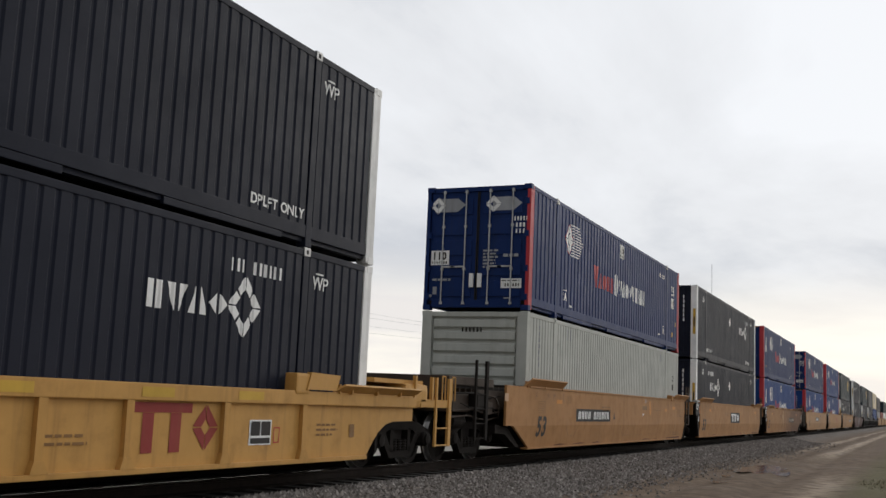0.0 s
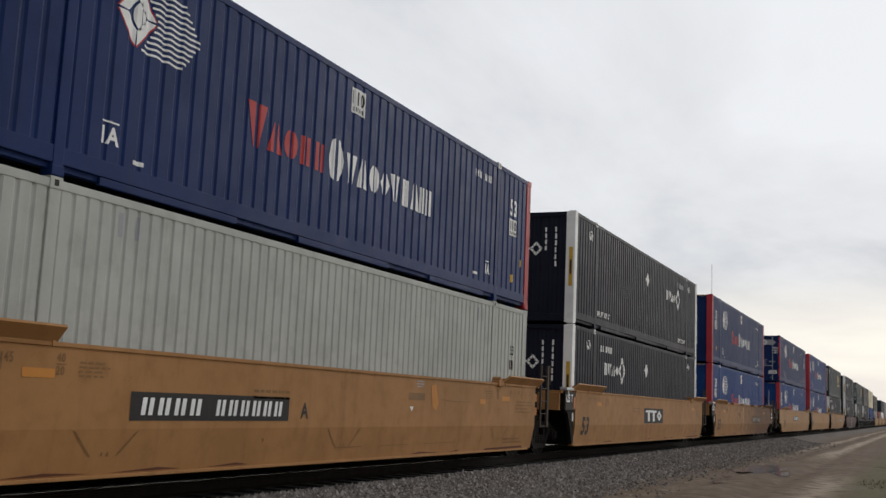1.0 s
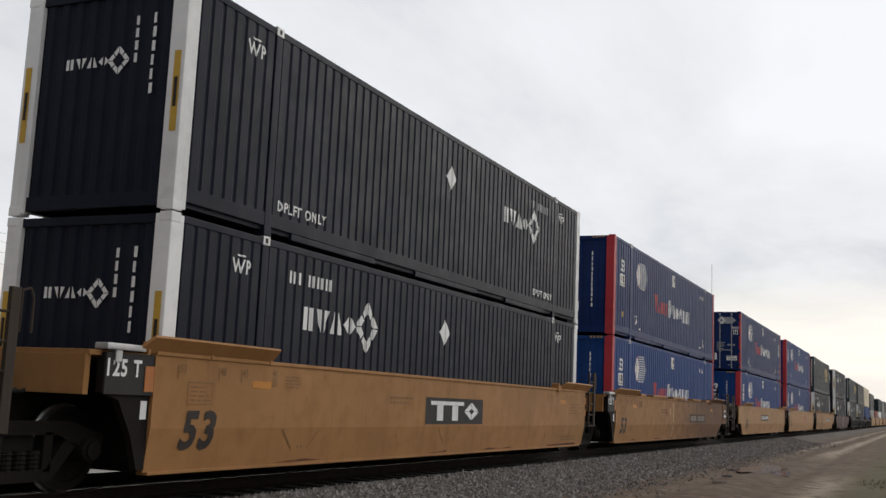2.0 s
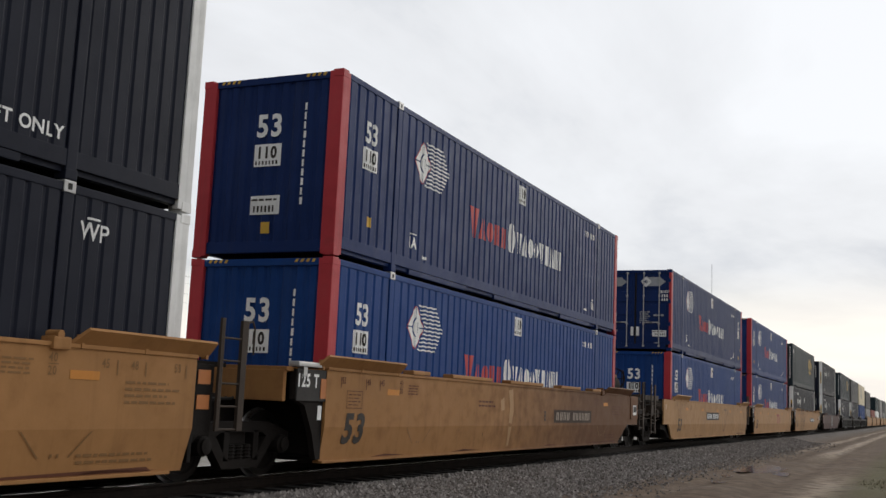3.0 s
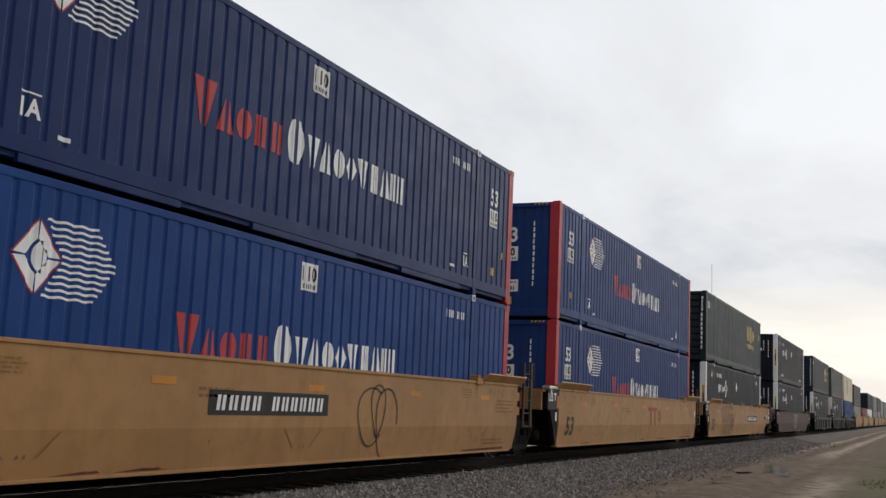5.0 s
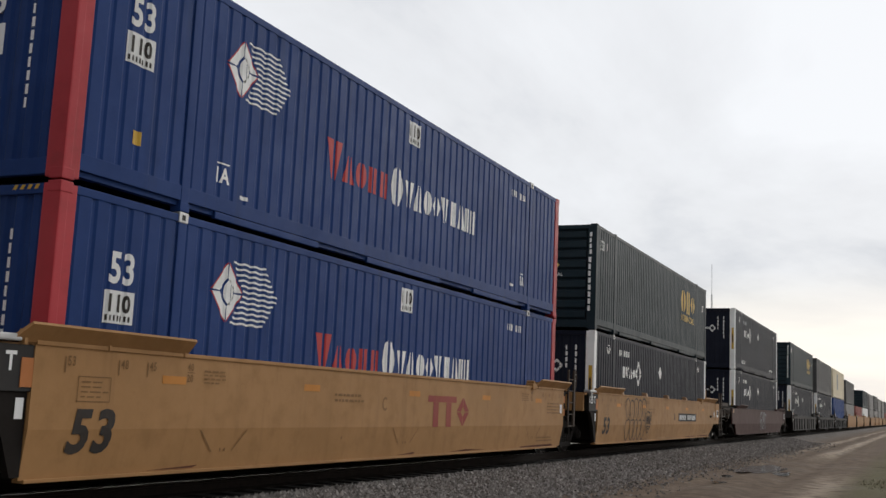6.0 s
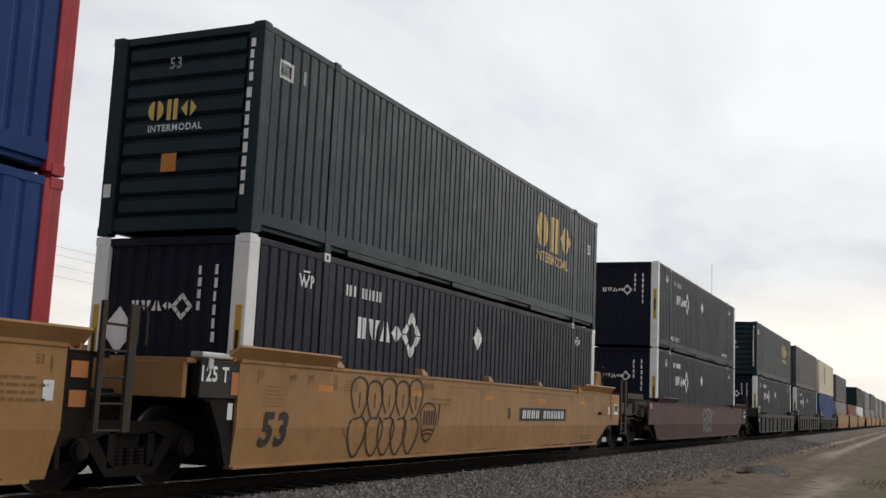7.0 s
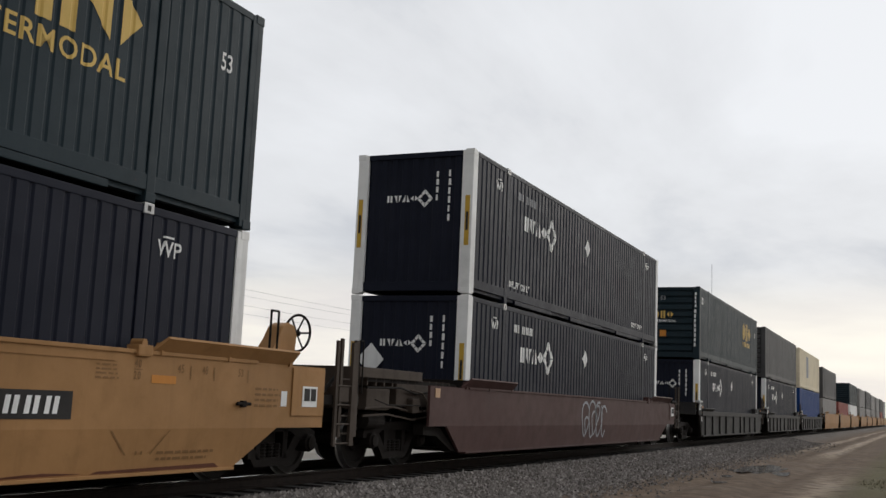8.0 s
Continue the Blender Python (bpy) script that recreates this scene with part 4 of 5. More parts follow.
        bm = box(bmesh.new(), -0.45, 0.45, 16.25, 19.1, 0.72, 1.20, 0.04)
        part("draft_sill", bm, "under", root)
        bm = box(bmesh.new(), -1.36, 1.36, 16.3, 18.1, 1.40, 1.47)
        box(bm, -1.36, 1.36, 17.8, 18.0, 1.0, 1.42, 0.02)
        part("end_deck", bm, mat, root)
        if smooth:
            part("end_plate", bx(SIDE_X + 0.002, SIDE_X + 0.02, 17.05, 17.88, 0.86, top - 0.03, bev=0.006), mat, root)
        if not smooth:
            bm = box(bmesh.new(), 1.0, 1.44, 17.3, 18.2, 1.0, 1.42, 0.12)
            part("corner_casting_block", bm, mat, root)
            for y in (17.62, 18.30):
                part("hand_post", bx(1.40, 1.46, y, y + 0.07, 1.15, 1.55, bev=0.01), mat, root)
            for y in (18.72, 19.16):
                part("grab_iron", path_rod(bmesh.new(), [(1.46, y, 1.15), (1.46, y, 1.58), (1.46, y + 0.13, 1.58), (1.46, y + 0.13, 1.15)], 0.013), mat, root)
        p = smooth and part("notice_board", bx(SIDE_X + 0.02, SIDE_X + 0.028, 17.30, 17.68, 0.98, 1.26), "ink_white", root)
        if smooth:
            part("notice_panel", bx(SIDE_X + 0.029, SIDE_X + 0.033, 17.34, 17.48, 1.06, 1.23), "blackcar", p)
            part("notice_panel", bx(SIDE_X + 0.029, SIDE_X + 0.033, 17.51, 17.64, 1.06, 1.23), "blackcar", p)
        bm = rod(bmesh.new(), (0, 18.9, 0.85), (0, 19.4, 0.85), 0.11)
        box(bm, -0.16, 0.16, 19.2, 19.5, 0.70, 1.0, 0.04)
        part("coupler", bm, "under", root)
        ladder(root, 1.44, 18.52, 18.98 if smooth else 19.1, 0.55 if smooth else 0.34, 2.0 if smooth else 1.55, (0.6, 0.86, 1.14, 1.4) if smooth else (0.36, 0.66), mat if not smooth else "grimy")
        part("side_step", bx(1.32, 1.44, 17.9, 19.1, 1.02, 1.16, bev=0.01), mat if not smooth else "under", root)
        if brake_wheel and not tank:
            part("uncoupling_lever", path_rod(bmesh.new(), [(1.36, 17.9, 1.12), (1.36, 18.2, 1.22), (1.36, 18.5, 1.44)], 0.03), "under", root)
        elif smooth:
            part("hand_rail", path_rod(bmesh.new(), [(1.44, 17.45, 1.5), (1.44, 17.45, 1.94), (1.44, 18.55, 1.94)], 0.013), "under", root)
            part("deck_edge", bx(1.34, 1.46, 17.9, 18.6, 1.44, 1.51, bev=0.01), "under", root)
        if smooth:
            part("grab_iron", path_rod(bmesh.new(), [(1.46, 19.02, 1.2), (1.46, 19.02, 2.0), (1.46, 19.14, 2.0), (1.46, 19.14, 1.2)], 0.013), "under", root)
        truck(root, rear_truck_y, WHEELS)
        if brake_wheel:
            bm = bmesh.new()
            if tank:
                extrude_yz(bm, [(17.28, 1.5), (17.48, 1.5), (17.48, 2.16), (17.28, 2.16)], 0.76, 1.0)
            else:
                extrude_yz(bm, [(17.0, 1.5), (17.88, 1.45), (17.95, 2.0), (17.87, 2.13), (17.72, 2.17), (17.56, 2.11), (17.46, 1.92), (17.28, 1.68)], 0.74, 1.0)
            bmesh.ops.bevel(bm, geom=bm.edges[:], offset=0.02, segments=1, affect="EDGES")
            part("brake_housing", bm, mat, root)
            bm = bmesh.new()
            n, R0 = 24, 0.30 if tank else 0.27
            wy = 17.6 if tank else 18.1
            turn = 0.0 if tank else 0.25
            ring = [Vector((0.9 + R0 * math.cos(k * math.tau / n) * math.cos(turn), wy - R0 * math.cos(k * math.tau / n) * math.sin(turn), 2.04 + R0 * math.sin(k * math.tau / n))) for k in range(n)]
            for k in range(n):
                rod(bm, ring[k], ring[(k + 1) % n], 0.02, 6)
            for k in range(0, n, 4):
                rod(bm, ring[k], (0.9, wy - 0.02, 2.04), 0.014, 6)
            rod(bm, (0.9, wy - 0.2, 2.04), (0.9, wy + 0.02, 2.04), 0.05, 10)
            part("brake_wheel", bm, "under", root, "dark spoked hand brake wheel")
            bm = path_rod(bmesh.new(), [(1.35, 16.72, 1.5), (1.35, 16.72, 2.25), (1.35, 16.9, 2.25), (1.35, 16.9, 1.5)], 0.016)
            part("grab_iron", bm, "under", root)
        if tank:
            bm = lathe_x(bmesh.new(), [(-0.52, 0.10), (-0.50, 0.20), (-0.44, 0.26), (0.44, 0.26), (0.50, 0.20), (0.52, 0.10)], 24)
            part("air_tank", bm, "under", root, "black air tank", m=pose(0.92, 16.78, 1.84, 0, 0, 90))
    return root


def car_mark(car, name, shapes, mat, label="", x=None):
    return marking(name, shapes, mat, car, label, x=SIDE_X if x is None else x, lift=0.005)


def low_mark(v):
    """Outward place of the lower, leaning plate at height v."""
    return SIDE_X - LEAN * max(0.0, (0.70 - v) / 0.48)


def leaning(car, name, shapes, mat, label=""):
    ob = car_mark(car, name, shapes, mat, label)
    for v in ob.data.vertices:
        v.co.x = low_mark(v.co.z) + 0.008
    return ob


def size_mark(car):
    leaning(car, "size_number", words("53", 0.16, 0.45, 0.46, 1.02, bold=0.035, lean=0.18), "ink_black")


def number_plate(car, u0, u1, v0, v1, letter="", board="blackcar", figure="ink_white"):
    p = car_mark(car, "number_board", [rect(u0, u1, v0, v1)], board, "dark board with pale figures")
    h, w = (v1 - v0) * 0.62, u1 - u0
    v = v0 + (v1 - v0) * 0.19
    for name, a, n, span in (("plate_mark", 0.05, 4, 0.36), ("plate_number", 0.48, 6, 0.48)):
        cw = w * span / n
        shapes = []
        for k in range(n):
            a0 = u0 + w * a + k * cw
            for f0, f1 in ((0.04, 0.30), (0.46, 0.72)):
                shapes.append([(a0 + cw * f0, v), (a0 + cw * f1, v), (a0 + cw * f1 + h * 0.14, v + h), (a0 + cw * f0 + h * 0.14, v + h)])
        marking(name, shapes, figure, p, x=SIDE_X, lift=0.010)
    if letter:
        car_mark(car, "letter", words(letter, u1 + 0.3, v0 + 0.03, 0.22, 0.9, bold=0.03), "ink_black")


def triple_logo(car, u, v, w, h, mat, flat_x=None):
    """A plain emblem: one lying bar, two upright bars and a diamond."""
    s = w * 0.12
    shapes = [rect(u, u + w * 0.66, v + h * 0.80, v + h), rect(u + w * 0.12, u + w * 0.12 + s, v, v + h * 0.795), rect(u + w * 0.42, u + w * 0.42 + s, v, v + h * 0.795)]
    shapes += diamond_ring(u + w * 0.83, v + h * 0.5, w * 0.16, h * 0.5, 0.35)
    car_mark(car, "logo", shapes, mat, x=flat_x)


def stencils(car, seed, ink="ink_brown", sticker=False, late=0.0, patches=False):
    rnd = random.Random(seed)
    sh = []
    for u in (0.05, 0.82, 1.28, 14.85, 15.3, 16.0):
        sh += [rect(u, u + 0.02, 1.26, 1.42)]
    for u, s in ((0.09, "53"), (0.86, "48"), (1.32, "45"), (14.62, "45"), (15.07, "48"), (15.8, "53")):
        sh += words(s, u, 1.33, 0.10, 0.8)
    for u in (1.98, 13.88):
        sh += words("40", u, 1.36, 0.09, 0.9) + [rect(u, u + 0.14, 1.335, 1.345)] + words("20", u, 1.23, 0.09, 0.9)
    sh += [rect(0.25, 0.73, 1.225, 1.235), rect(0.25, 0.73, 0.975, 0.985), rect(0.25, 0.26, 0.985, 1.225), rect(0.72, 0.73, 0.985, 1.225)] + lines(0.3, 0.7, 1.17, 4, 0.05, 0.015, seed)
    sh += lines(2.3, 2.75, 1.36, 4, 0.045, 0.02, seed + 8) + lines(13.3, 13.75, 1.36, 4, 0.045, 0.02, seed + 9)
    sh += lines(15.0 + late * 1.35, 16.0 + late, 1.18, 4, 0.07, 0.028, seed) + lines(5.4, 6.3, 1.15, 2, 0.08, 0.035, seed + 2) + lines(14.4, 15.6, 0.42, 2, 0.07, 0.03, seed + 5)
    car_mark(car, "stencil", [q for q in sh if q[0][1] > 0.72], ink)
    leaning(car, "stencil", [q for q in sh if q[0][1] < 0.68] or [rect(14.4, 14.8, 0.4, 0.43)], ink)
    for u in (1.55, 4.55, 7.85, 11.07, 14.18) if patches else (1.55, 14.18):
        car_mark(car, "reflector", [rect(u, u + 0.42, 1.20, 1.29)], "ink_amber", "worn amber reflector")
    if sticker:
        car_mark(car, "sticker", [rect(15.92 + late, 16.06 + late, 0.98, 1.18)], "ink_white", "small white sticker")
    if late:
        part("side_handle", box(rod(bmesh.new(), (SIDE_X + 0.03, 15.78, 1.0), (SIDE_X + 0.03, 16.06, 1.0), 0.022), SIDE_X - 0.005, SIDE_X + 0.05, 15.88, 15.96, 0.96, 1.04, 0.01), "under", car, "dark recessed handle")
    # outline of the jacking pads welded behind the lower plate
    for u in (2.3, 7.3, 13.6):
        leaning(car, "weld_line", [[(u, 0.68), (u + 0.025, 0.68), (u + 0.30, 0.42), (u + 0.275, 0.42)], [(u + 0.95, 0.68), (u + 0.975, 0.68), (u + 0.70, 0.42), (u + 0.675, 0.42)], rect(u + 0.44, u + 0.47, 0.42, 0.46), rect(u + 0.53, u + 0.56, 0.42, 0.46)], "ink_brown")
    leaning(car, "scrape", [[(13.4, 0.235), (15.6, 0.235), (15.5, 0.285), (14.6, 0.275), (13.5, 0.262)]], "rust_mark")
    for k in range(5):
        u = rnd.uniform(1, 15)
        leaning(car, "scrape", [[(u, 0.24), (u + rnd.uniform(0.4, 1.4), 0.245), (u + rnd.uniform(0.3, 1.0), 0.275)]], "rust_mark")


def scrawl(car, loops, mat, r=0.018):
    bm = bmesh.new()
    for cu, cv, a, b, k0, k1 in loops:
        pts = []
        for i in range(k0, k1 + 1):
            t = i * math.tau / 20
            pts.append((cu + a * math.cos(t) + 0.05 * math.sin(2 * t), cv + b * math.sin(t)))
        for (u0, v0), (u1, v1) in zip(pts, pts[1:]):
            d = Vector((u1 - u0, v1 - v0)).normalized() * r
            vs = [bm.verts.new((low_mark(v) + 0.009, u, v)) for u, v in ((u0 - d.y, v0 + d.x), (u1 - d.y, v1 + d.x), (u1 + d.y, v1 - d.x), (u0 + d.y, v0 - d.x))]
            bm.faces.new(vs)
    tagged(part("graffiti", bm, mat, car), kind="stuff")


# ---- ground, track ----
def ground_height(x, y):
    z = 0.0
    if -11.6 < x < -6.0:
        up = min(1.0, (x + 11.6) / 0.5, (-6.0 - x) / 1.9)
        z = 0.25 * up * up * (3 - 2 * up)
    n = noise.noise(Vector((x * 0.35, y * 0.12, 0.3))) * 0.05 + noise.noise(Vector((x * 1.7, y * 0.7, 4))) * 0.016
    if x > -7.6:
        z += n * min(1.0, (x + 7.6) / 1.5)
        for rx in (-3.35, -4.75):
            z -= 0.05 * math.exp(-((x - rx - 0.2 * math.sin(y * 0.05)) / 0.22) ** 2)
        z += 0.10 * max(0.0, min(1.0, (x + 1.8) / 2.0))
    return z


def ground_material():
    m, t, b = material("track_side_ground")
    v = mapped(t, (1, 1, 1))
    co = t.nodes.new("ShaderNodeSeparateXYZ")
    t.links.new(v, co.inputs[0])
    n_big = noise_tex(t, v, 0.35, 6, 0.6)
    n_mid = noise_tex(t, v, 2.2, 6, 0.65)
    n_fine = noise_tex(t, v, 22, 6, 0.7)
    vor = node(t, "ShaderNodeTexVoronoi", Scale=22.0)
    t.links.new(v, vor.inputs["Vector"])
    ballast = ramp(t, vor.outputs["Color"], [(0.0, (0.088, 0.075, 0.066)), (0.5, (0.19, 0.166, 0.150)), (1.0, (0.34, 0.307, 0.28))])
    ballast = mix(t, ramp(t, n_fine, [(0.3, (0.5,) * 3), (0.7, (0,) * 3)]), ballast, (0.05, 0.045, 0.04))
    dirt = ramp(t, n_mid, [(0.36, (0.092, 0.064, 0.046)), (0.55, (0.165, 0.118, 0.085)), (0.68, (0.275, 0.205, 0.150))])
    dirt = mix(t, 0.35, dirt, ramp(t, n_fine, [(0.3, (0.07, 0.054, 0.042)), (0.7, (0.225, 0.172, 0.128))]))
    wander = noise_tex(t, mapped(t, (0.6, 0.05, 1.0)), 1.0, 4, 0.6)

    def stretch(near, far):
        r = t.nodes.new("ShaderNodeMapRange")
        r.interpolation_type = "SMOOTHSTEP"
        r.inputs["From Min"].default_value, r.inputs["From Max"].default_value = near, far
        t.links.new(co.outputs["Y"], r.inputs["Value"])
        return r.outputs[0]

    def worn(centre, width, amount, near, far):
        """A wheel track of paler, packed earth that wanders and breaks up."""
        sh = node(t, "ShaderNodeMath")
        sh.operation = "MULTIPLY_ADD"
        t.links.new(wander, sh.inputs[0])
        sh.inputs[1].default_value = 1.1
        t.links.new(co.outputs["X"], sh.inputs[2])
        off = node(t, "ShaderNodeMath")
        off.operation = "SUBTRACT"
        t.links.new(sh.outputs[0], off.inputs[0])
        off.inputs[1].default_value = centre + 0.55
        ab = node(t, "ShaderNodeMath")
        ab.operation = "ABSOLUTE"
        t.links.new(off.outputs[0], ab.inputs[0])
        r = t.nodes.new("ShaderNodeMapRange")
        r.interpolation_type = "SMOOTHSTEP"
        r.inputs["From Min"].default_value, r.inputs["From Max"].default_value = width, 0.0
        r.inputs["To Max"].default_value = amount
        t.links.new(ab.outputs[0], r.inputs["Value"])
        gap = ramp(t, n_mid, [(0.36, (0,) * 3), (0.58, (1,) * 3)])
        return mix(t, 1.0, mix(t, 1.0, r.outputs[0], gap, "MULTIPLY"), stretch(near, far), "MULTIPLY")

    for centre, width, amount, near, far in ((-3.7, 0.55, 0.95, 40, 52), (-5.2, 0.40, 0.75, 44, 58), (-2.1, 0.75, 0.60, 36, 28)):
        dirt = mix(t, worn(centre, width, amount, near, far), dirt, (0.47, 0.385, 0.295))
    grass = ramp(t, n_fine, [(0.3, (0.070, 0.064, 0.034)), (0.7, (0.19, 0.165, 0.10))])

    def edge(lo, hi, wob):
        a = node(t, "ShaderNodeMath")
        a.operation = "MULTIPLY_ADD"
        t.links.new(n_mid, a.inputs[0])
        a.inputs[1].default_value = wob
        t.links.new(co.outputs["X"], a.inputs[2])
        r = t.nodes.new("ShaderNodeMapRange")
        r.inputs["From Min"].default_value, r.inputs["From Max"].default_value = lo + wob / 2, hi + wob / 2
        t.links.new(a.outputs[0], r.inputs["Value"])
        return r.outputs[0]

    # near-black strip along the track: oil stain plus painted shade from under the train
    oil_shade = node(t, "ShaderNodeMath")
    oil_shade.operation = "COMPARE"
    oil_shade.inputs[1].default_value, oil_shade.inputs[2].default_value = TRACK_X, 1.34
    t.links.new(co.outputs["X"], oil_shade.inputs[0])
    ballast = mix(t, oil_shade.outputs[0], ballast, (0.011, 0.009, 0.0075))
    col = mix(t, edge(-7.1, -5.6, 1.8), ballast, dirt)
    col = mix(t, edge(-2.0, -1.2, 1.8), col, grass)
    far = edge(-11.8, -12.6, 0.8)
    field = ramp(t, n_big, [(0.35, (0.30, 0.275, 0.235)), (0.65, (0.42, 0.395, 0.35))])
    col = mix(t, far, col, field)
    t.links.new(col, b.inputs["Base Color"])
    wet = ramp(t, n_big, [(0.45, (0.95,) * 3), (0.62, (0.75,) * 3)])
    t.links.new(wet, b.inputs["Roughness"])
    b.inputs["Specular IOR Level"].default_value = 0.08
    bump(t, b, mix(t, 0.6, vor.outputs["Distance"], n_fine), 0.6, 0.03)
    return m


def steps(*spans):
    out = []
    for a, b, n in spans:
        out += [a + (b - a) * i / n for i in range(n)]
    return out + [spans[-1][1]]


def build_ground():
    xs = steps((-3000, -200, 6), (-200, -20, 8), (-20, -12, 8), (-12, -0.5, 92), (-0.5, 6, 12), (6, 60, 8), (60, 3000, 6))
    ys = steps((-400, -10, 6), (-10, 8, 10), (8, 50, 210), (50, 120, 120), (120, 400, 40), (400, 4500, 14))
    verts = [(x, y, ground_height(x, y)) for y in ys for x in xs]
    w = len(xs)
    faces = [(j * w + i, j * w + i + 1, (j + 1) * w + i + 1, (j + 1) * w + i) for j in range(len(ys) - 1) for i in range(w - 1)]
    me = bpy.data.meshes.new("ground")
    me.from_pydata(verts, [], faces)
    me.polygons.foreach_set("use_smooth", [True] * len(faces))
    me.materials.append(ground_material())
    tagged(new("ground", me), "grey ballast shoulder beside a muddy brown dirt track", "ground", kind="structure")


def build_gravel():
    rng = np.random.default_rng(4)
    m, t, b = material("crushed_stone")
    geo = t.nodes.new("ShaderNodeNewGeometry")
    v = mapped(t, (1, 1, 1))
    col = ramp(t, geo.outputs["Random Per Island"], [(0, (0.080, 0.066, 0.058)), (0.5, (0.185, 0.160, 0.143)), (0.85, (0.29, 0.258, 0.235)), (1, (0.48, 0.44, 0.40))])
    col = mix(t, 0.3, col, ramp(t, noise_tex(t, v, 60, 4, 0.6), [(0.3, (0.05, 0.045, 0.04)), (0.7, (0.3, 0.28, 0.26))]))
    t.links.new(col, b.inputs["Base Color"])
    b.inputs["Roughness"].default_value = 0.85
    base = np.array([(1, 0, 0), (-1, 0, 0), (0, 1, 0), (0, -1, 0), (0, 0, 1), (0, 0, -1)], float)
    tri = np.array([(0, 2, 4), (2, 1, 4), (1, 3, 4), (3, 0, 4), (2, 0, 5), (1, 2, 5), (3, 1, 5), (0, 3, 5)])
    n = 46000
    yy = 9 + 62 * rng.random(n) ** 1.7
    xx = np.where(rng.random(n) < 0.86, -7.94 + 1.95 * rng.random(n) ** 1.1, np.minimum(-4.6, rng.normal(-5.9, 0.5, n)))
    vs, fs = [], []
    for i in range(n):
        s = rng.uniform(0.016, 0.040) * (1 if rng.random() < 0.93 else 1.5)
        p = base * rng.uniform(0.55, 1.3, (6, 1)) + rng.normal(0, 0.22, (6, 3))
        p *= s
        p += (xx[i], yy[i], ground_height(xx[i], yy[i]) + s * 0.3)
        vs.append(p)
        fs.append(tri + 6 * i)
    me = bpy.data.meshes.new("gravel")
    me.from_pydata(np.concatenate(vs).tolist(), [], np.concatenate(fs).tolist())
    me.materials.append(m)
    tagged(new("gravel", me), "grey crushed stone ballast lying along the track", "gravel", kind="stuff")


def build_grass():
    rng = np.random.default_rng(9)
    m, t, b = material("roadside_grass")
    geo = t.nodes.new("ShaderNodeNewGeometry")
    t.links.new(ramp(t, geo.outputs["Random Per Island"], [(0, (0.085, 0.080, 0.040)), (0.6, (0.15, 0.13, 0.068)), (1, (0.28, 0.23, 0.15))]), b.inputs["Base Color"])
    b.inputs["Roughness"].default_value = 0.7
    vs, fs = [], []
    k = 0
    for i in range(1500):
        y = 14 + 90 * rng.random() ** 1.6
        x = -1.05 + 3.0 * rng.random() ** 0.8 + 0.4 * math.sin(y * 0.6)
        for j in range(9):
            a, h = rng.uniform(0, math.tau), rng.uniform(0.02, 0.06) * (1.6 if x > -0.9 else 1.0)
            px, py = x + rng.normal(0, 0.10), y + rng.normal(0, 0.12)
            z = ground_height(px, py)
            lean = rng.uniform(0.2, 0.9) * h
            dx, dy = math.cos(a), math.sin(a)
            vs += [(px - dy * 0.006, py + dx * 0.006, z - 0.01), (px + dy * 0.006, py - dx * 0.006, z - 0.01), (px + dx * lean * 0.4 + dy * 0.004, py + dy * lean * 0.4, z + h * 0.65), (px + dx * lean, py + dy * lean, z + h)]
            fs += [(k, k + 1, k + 2), (k, k + 2, k + 3)]
            k += 4
    me = bpy.data.meshes.new("grass")
    me.from_pydata(vs, [], fs)
    me.materials.append(m)
    tagged(new("grass", me), "short green grass and weeds beside the dirt track", "grass", kind="stuff")


def build_puddle(cx, cy, a, b, seed, z=0.0, label="shallow muddy rain puddle in the dirt track"):
    m = bpy.data.materials.get("puddle_water")
    if not m:
        m, t, bs = material("puddle_water")
        v = mapped(t, (1, 1, 1))
        t.links.new(ramp(t, noise_tex(t, v, 3, 4), [(0.3, (0.05, 0.040, 0.032)), (0.7, (0.09, 0.074, 0.058))]), bs.inputs["Base Color"])
        bs.inputs["Roughness"].default_value = 0.15
        bump(t, bs, noise_tex(t, v, 9, 3), 0.05, 0.01)
    rnd = random.Random(seed)
    ph = [rnd.uniform(0, 6.3) for _ in range(4)]
    bm = bmesh.new()
    n = 40
    ring = []
    for k in range(n):
        t = k * math.tau / n
        r = 1 + 0.18 * math.sin(2 * t + ph[0]) + 0.14 * math.sin(3 * t + ph[1]) + 0.09 * math.sin(7 * t + ph[2])
        ring.append(bm.verts.new((a * r * math.cos(t), b * r * math.sin(t), 0)))
    bm.faces.new(ring)
    ob = part("puddle", bm, m)
    zz = max(ground_height(cx + dx, cy + dy) for dx in (-a * 0.6, 0, a * 0.6) for dy in (-b * 0.6, 0, b * 0.6))
    ob.matrix_basis = pose(cx, cy, zz + 0.004 + z)
    tagged(ob, label, "puddle", kind="structure")


